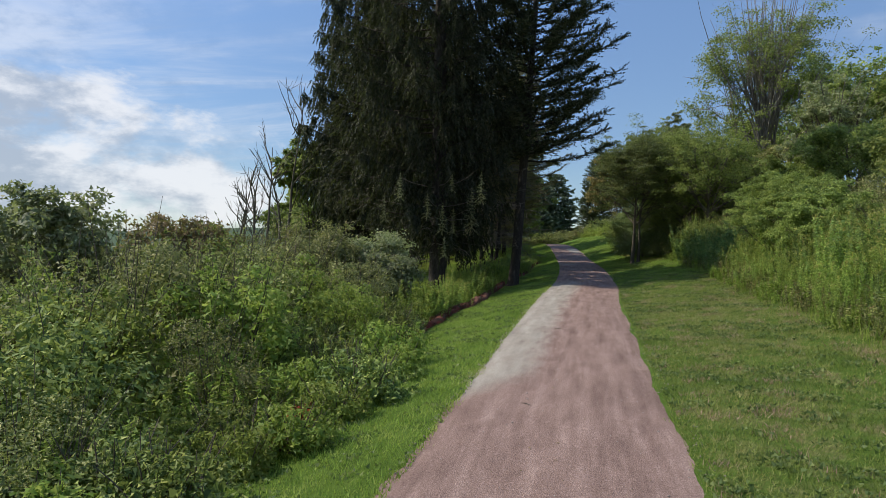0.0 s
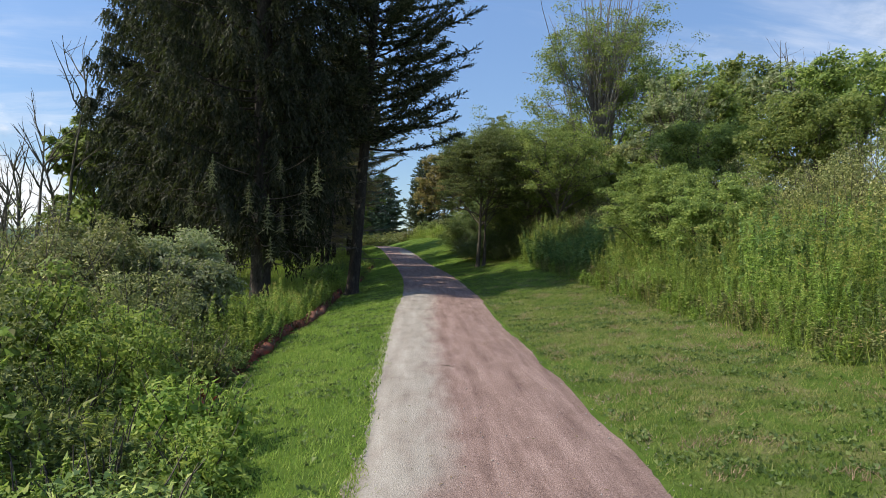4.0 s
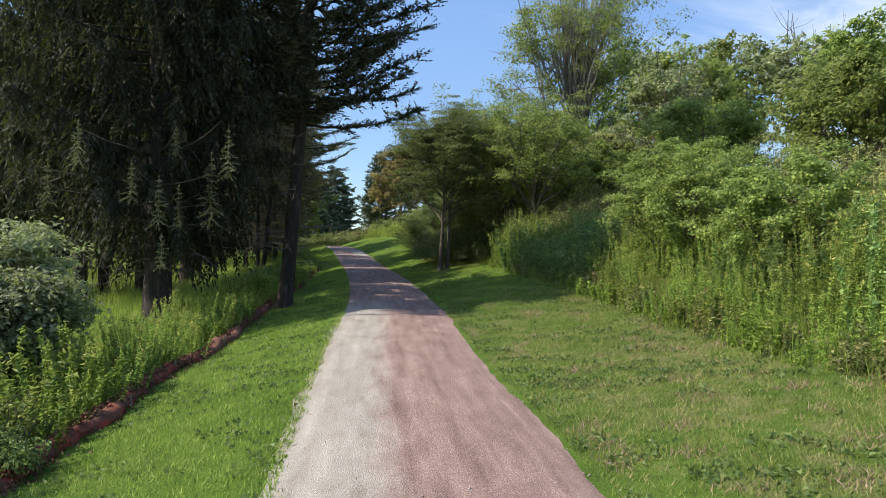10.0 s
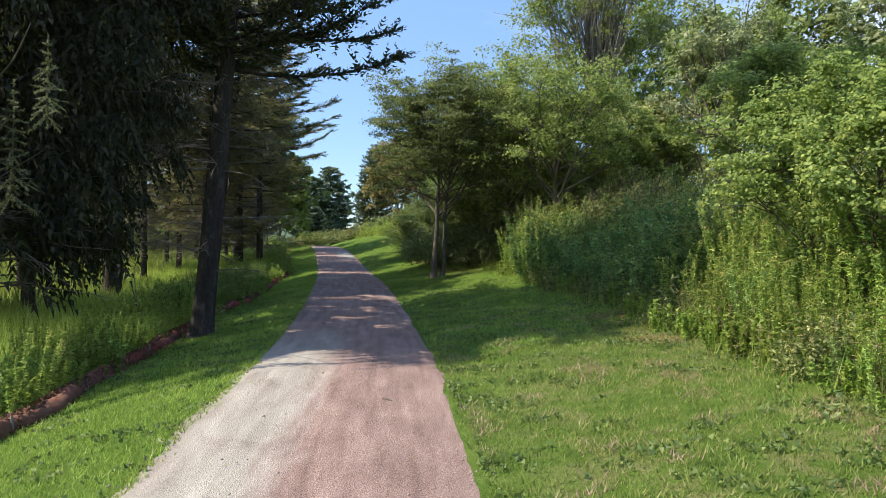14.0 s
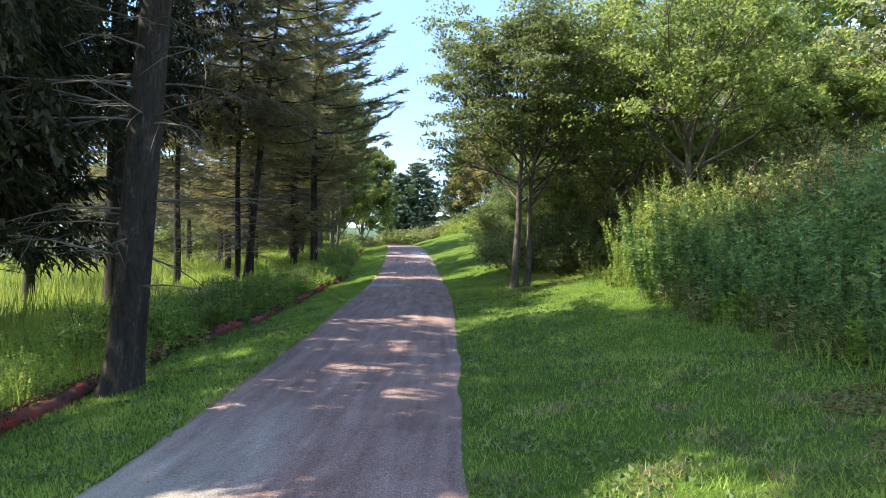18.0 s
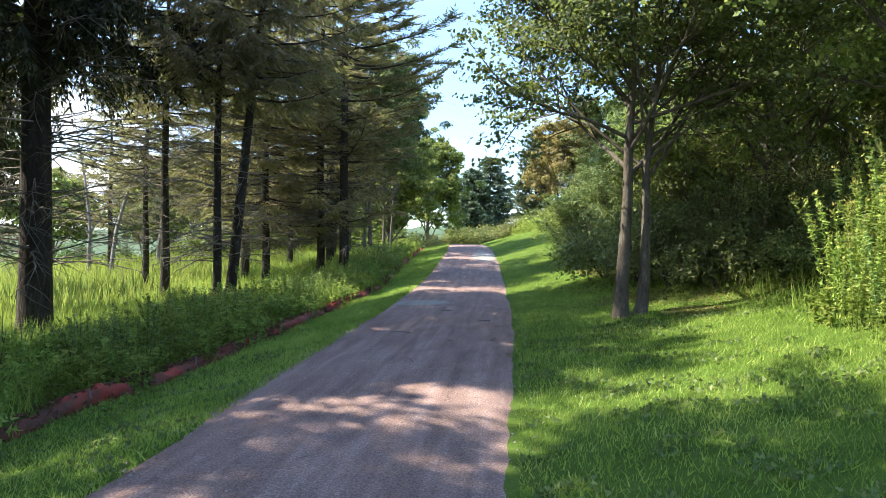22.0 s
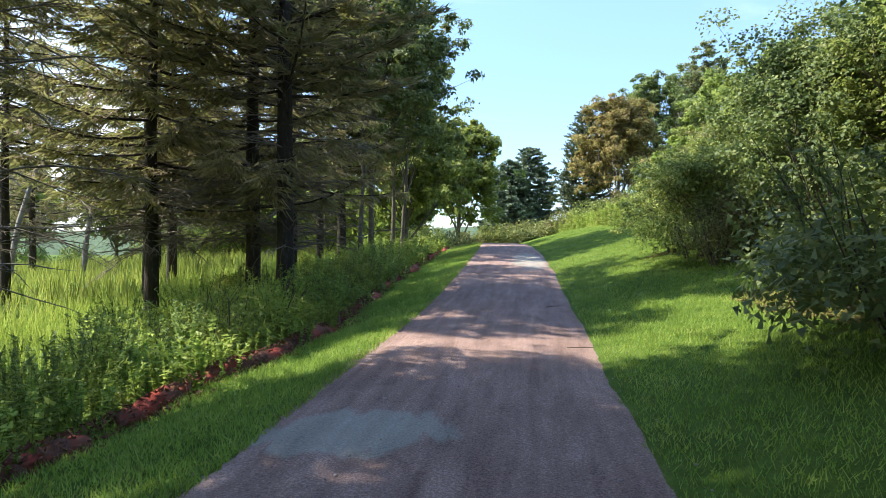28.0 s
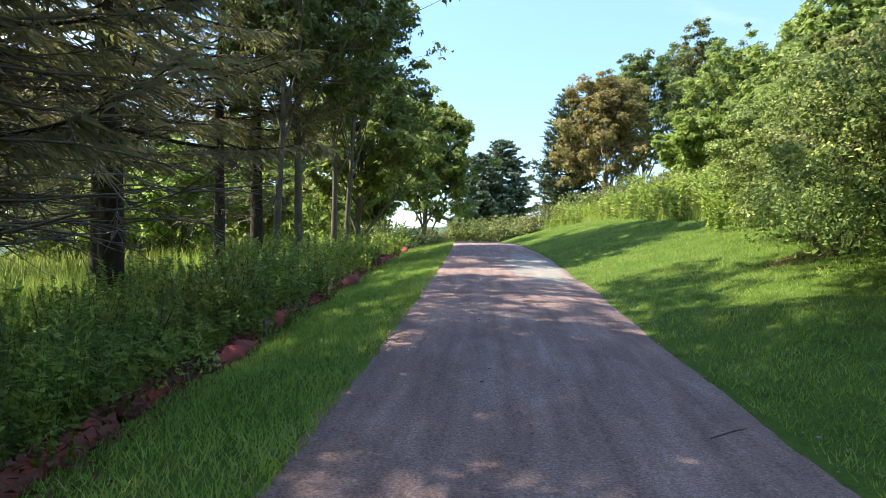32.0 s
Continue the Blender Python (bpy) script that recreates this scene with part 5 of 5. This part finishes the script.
for i, (a, b) in enumerate([(8.4, 13.8), (14.1, 19.4), (19.7, 27.6), (27.9, 33.5), (33.9, 43.8), (44.0, 52.5), (52.8, 61.0), (61.2, 70.0), (70.2, 80.5), (80.8, 92.0)]):
    if i == 3:
        make_sock(a, b, "long brown mulch sock half sunk in the grass", 500 + i, MULCH, 0.14)
    else:
        make_sock(a, b, "long red cloth sock filled with mulch, lying in the grass", 500 + i, SOCK, 0.125)


# bark chips spilled beside the sock
r4 = np.random.default_rng(625)
n = 14000
yc = 14 + 70 * r4.random(n)
dc = np.interp(yc, SOCK_Y, SOCK_D) + 0.15 * r4.normal(size=n)
xc = middle(yc) + dc / 0.98
zc = ground(xc, yc) + 0.02 + 0.2 * np.exp(-((dc - np.interp(yc, SOCK_Y, SOCK_D)) / 0.13) ** 2)
v, f = leaf_arrays(r4, np.stack([xc, yc, zc], 1), 0.07, 0.03, None, 1.0)
tagged(new("bark_mulch", mesh("bark_mulch", v, f, MULCH)), "brown bark chips spilled over and beside the socks", "mulch", kind="stuff")

# herbs that lean over the sock
ys = np.concatenate([9 + 13 * rng.random(16), 26 + 16 * rng.random(24), 43 + 41 * rng.random(190)])
leaning = [stand_kind("leaning_weed", "bright", "leafy green weeds leaning over the sock", 430, 0.75, 10, 0.30, 30, 0.11, 0.05, False, group=G_LEFT),
           stand_kind("leaning_weed", "goldenrod", "pale green weeds leaning over the sock", 431, 0.6, 10, 0.28, 28, 0.10, 0.045, False, group=G_LEFT)]
scatter(leaning, [(float(middle(y)) + float(np.interp(y, SOCK_Y, SOCK_D)) - 0.46 + 0.2 * rng.normal(), y) for y in ys], rng, 0.5, 1.15)


# ---- grass ----
def lawn(name, d0, d1, y0, y1, n, height, width, leaf, label, seed, lean=0.45, patchy=0.0):
    r = np.random.default_rng(seed)
    y = y0 + (y1 - y0) * r.random(n)
    d = d0 + (d1 - d0) * r.random(n)
    x = middle(y) + d / 0.98
    if patchy:
        keep = (np.sin(x * 2.1 + np.sin(y * 1.3)) * np.sin(y * 1.7 + x) + r.normal(size=n) * 0.6) > -patchy
        x, y = x[keep], y[keep]
    if name == "rim_grass":
        keep = np.abs(offset(x, y)) > 1.44 + 0.10 * blotch(x, y, 0.35, seed) + 0.05 * blotch(x, y, 1.5, seed + 1)
        x, y = x[keep], y[keep]
    v, f = blades(r, x, y, ground(x, y) - 0.01, height, width, lean)
    tagged(new(name, mesh(name, v, f, LEAF[leaf])), label, "grass", kind="stuff")


def litter(name, spots, n, label, seed):
    """Fallen brown leaves and twigs under bushes."""
    r = np.random.default_rng(seed)
    k = r.integers(0, len(spots), n)
    c = np.array(spots)[k]
    a, q = r.random(n) * 2 * np.pi, np.sqrt(r.random(n)) * c[:, 2]
    x, y = c[:, 0] + q * np.cos(a), c[:, 1] + q * np.sin(a)
    v, f = leaf_arrays(r, np.stack([x, y, ground(x, y) + 0.012], 1), 0.07, 0.035, None, 1.0)
    v[:, 2] = (v[:, 2] - np.repeat(ground(x, y), 3)) * 0.3 + np.repeat(ground(x, y), 3) + 0.015
    tagged(new(name, mesh(name, v, f, LEAF["rust"])), label, "leaf litter", kind="stuff")


litter("leaf_litter", [(11.2, 30.0, 0.7), (10.9, 28.8, 0.6), (11.5, 31.3, 0.5), (14.8, 56.1, 0.6), (14.8, 54.8, 0.5), (14.7, 53.8, 0.45), (14.6, 52.8, 0.4), (13.3, 45.2, 0.5), (14.9, 55.6, 0.7), (15.0, 57.0, 0.6), (14.8, 56.6, 0.5), (15.2, 54.4, 0.9), (14.0, 47.0, 1.0), (14.8, 46.0, 1.1), (13.4, 48.2, 0.8), (16.2, 66.0, 0.5)], 19000, "fallen brown leaves under the bushes", 609)
def blotch(x, y, size, seed):
    """Smooth uneven field over the plan, about -1 to 1, with blots of the given size."""
    r = np.random.default_rng(seed)
    total = 0
    for _ in range(7):
        a, k = r.random() * 2 * np.pi, (0.6 + 0.9 * r.random()) * math.pi / size
        total = total + np.sin(k * (x * np.cos(a) + y * np.sin(a)) + r.random() * 6.28)
    return total / 3


# clover tufts and broad-leaved plants in the mown grass
r2 = np.random.default_rng(610)
n = 26000
yy = 3 + 42 * r2.random(n)
dd = np.where(r2.random(n) < 0.72, 1.45 + 4.3 * r2.random(n) ** 1.25, -1.45 - 2.6 * r2.random(n))
xx = middle(yy) + dd / 0.98
ok = blotch(xx, yy, 0.42, 11) + 0.5 * blotch(xx, yy, 1.6, 12) + 0.2 * r2.normal(size=n) > 0.38
m = ok.sum() * 3
xx, yy = np.repeat(xx[ok], 3) + r2.normal(size=m) * 0.03, np.repeat(yy[ok], 3) + r2.normal(size=m) * 0.03
v, f = leaf_arrays(r2, np.stack([xx, yy, ground(xx, yy) + 0.045], 1), 0.05, 0.04, np.array([0, 0, 0.45]), 0.9)
tagged(new("clover", mesh("clover", v, f, LEAF["clover"])), "clover and low weeds in the mown grass", "clover", kind="stuff")
# dried patches
n = 90000
yy, dd = 3 + 31 * r2.random(n), 1.5 + 4.3 * r2.random(n)
xx = middle(yy) + dd / 0.98
ok = blotch(xx, yy, 0.40, 21) + 0.6 * blotch(xx, yy, 1.3, 22) + 0.25 * r2.normal(size=n) > 0.80
v, f = blades(r2, xx[ok], yy[ok], ground(xx[ok], yy[ok]) - 0.005, 0.062, 0.012, 0.7)
tagged(new("dry_grass", mesh("dry_grass", v, f, LEAF["straw"])), "tan dried patches in the mown grass", "grass", kind="stuff")

lawn("mown_grass", 1.42, 5.7, 3, 30, 118000, 0.056, 0.014, "dry_grass", "short mown grass with dry patches", 601, 0.6, 1.0)
lawn("verge_grass", -4.2, -1.42, 2, 46, 98000, 0.062, 0.014, "grass", "short bright green verge grass", 602, 0.5)
lawn("mown_grass", 1.42, 5.6, 29, 62, 100000, 0.065, 0.012, "grass", "short green mown grass in dappled shade", 603, 0.5)
lawn("mown_grass", 1.42, 5.2, 62, 98, 60000, 0.06, 0.013, "grass", "short green mown grass near the crest", 611, 0.5)
lawn("verge_grass", -3.6, -1.42, 46, 74, 65000, 0.07, 0.012, "grass", "short green verge grass", 604, 0.5)
lawn("verge_grass", -3.6, -1.42, 74, 97, 25000, 0.09, 0.018, "grass", "short green verge grass near the crest", 612, 0.5)
lawn("field_grass", -11, -4.6, 36, 84, 50000, 0.42, 0.014, "field", "tall pale green field grass", 605, 0.25)
lawn("field_grass", -34, -10, 36, 125, 38000, 0.6, 0.055, "field", "tall pale green field grass farther out", 613, 0.22)
lawn("slope_grass", 5.4, 20, 70, 110, 60000, 0.42, 0.028, "field", "tall bright grass on the slope", 606, 0.25)
lawn("rough_grass", 5.2, 14, 6, 60, 26000, 0.4, 0.016, "grass", "rough grass under the weeds", 607, 0.3)
lawn("rough_grass", -14, -4.7, 2, 34, 26000, 0.4, 0.016, "grass", "rough grass under the bushes", 608, 0.3)


# grass that creeps over the trail's rims, and bits fallen on it
lawn("rim_grass", 1.22, 1.60, 3, 80, 16000, 0.052, 0.011, "grass", "grass tufts creeping over the trail's rim", 620, 0.6, 0.1)
lawn("rim_grass", -1.60, -1.22, 3, 80, 16000, 0.052, 0.011, "grass", "grass tufts creeping over the trail's rim", 621, 0.6, 0.1)
r3 = np.random.default_rng(622)
n = 700
yy = 4 + 80 * r3.random(n)
dd = (r3.random(n) * 2 - 1) * 1.45
xx = middle(yy) + dd / 0.98
v, f = leaf_arrays(r3, np.stack([xx, yy, np.zeros(n)], 1), 0.05, 0.022, None, 1.0)
v[:, 2] = v[:, 2] * 0.15 + np.repeat(np.interp(yy, fine_y, fine_z) + 0.045 - 0.05 * (np.abs(dd) / 1.5) ** 4, 3)
tagged(new("fallen_leaf", mesh("fallen_leaf", v, f, LEAF["rust"])), "small dry leaves scattered over the trail", "leaf litter", kind="stuff")
for k in range(14):
    yk = 9 + 60 * r3.random()
    xk, ak = float(middle(yk)) + (r3.random() * 2 - 1) * 1.2, r3.random() * 3.14
    zk = float(np.interp(yk, fine_y, fine_z)) + 0.04
    way = np.array([np.cos(ak), np.sin(ak), 0]) * (0.08 + 0.12 * r3.random())
    root = thing("twig", xk, yk, zk, "thin brown twig lying on the trail", "twig", "twigs on the trail")
    s = Tubes(4)
    s.add([-way, way * 0.1 + np.array([0.01, 0.01, 0.004]), way], [0.005, 0.006, 0.003])
    part("stick", s.mesh("stick", BARK["twig"]), root)


def pebbles(n, seed):
    """Loose grit along both rims of the trail and thinly over it."""
    r = np.random.default_rng(seed)
    y = 3 + 75 * r.random(n)
    rim = r.random(n) < 0.75
    d = np.where(rim, (1.5 + r.normal(size=n) * 0.09) * r.choice([-1, 1], n), (r.random(n) * 2 - 1) * 1.4)
    x = middle(y) + d / 0.98
    z = np.where(np.abs(d) < 1.5, np.interp(y, fine_y, fine_z) + 0.03 - 0.05 * (np.abs(d) / 1.5) ** 4, ground(x, y)) + 0.004
    s = (0.006 + 0.014 * r.random(n) ** 2)[:, None, None]
    octa = np.array([[1, 0, 0], [0, 1, 0], [-1, 0, 0], [0, -1, 0], [0, 0, 0.7], [0, 0, -0.7]])
    v = np.stack([x, y, z], 1)[:, None] + octa[None] * s * (0.6 + 0.8 * r.random((n, 6, 1)))
    tri = np.array([[0, 1, 4], [1, 2, 4], [2, 3, 4], [3, 0, 4], [1, 0, 5], [2, 1, 5], [3, 2, 5], [0, 3, 5]])
    f = tri[None] + (np.arange(n) * 6)[:, None, None]
    tagged(new("pebble", mesh("pebble", v.reshape(-1, 3), f.reshape(-1, 3), STONE)), "loose grit and small stones on the trail", "stones", kind="stuff")


pebbles(5000, 614)
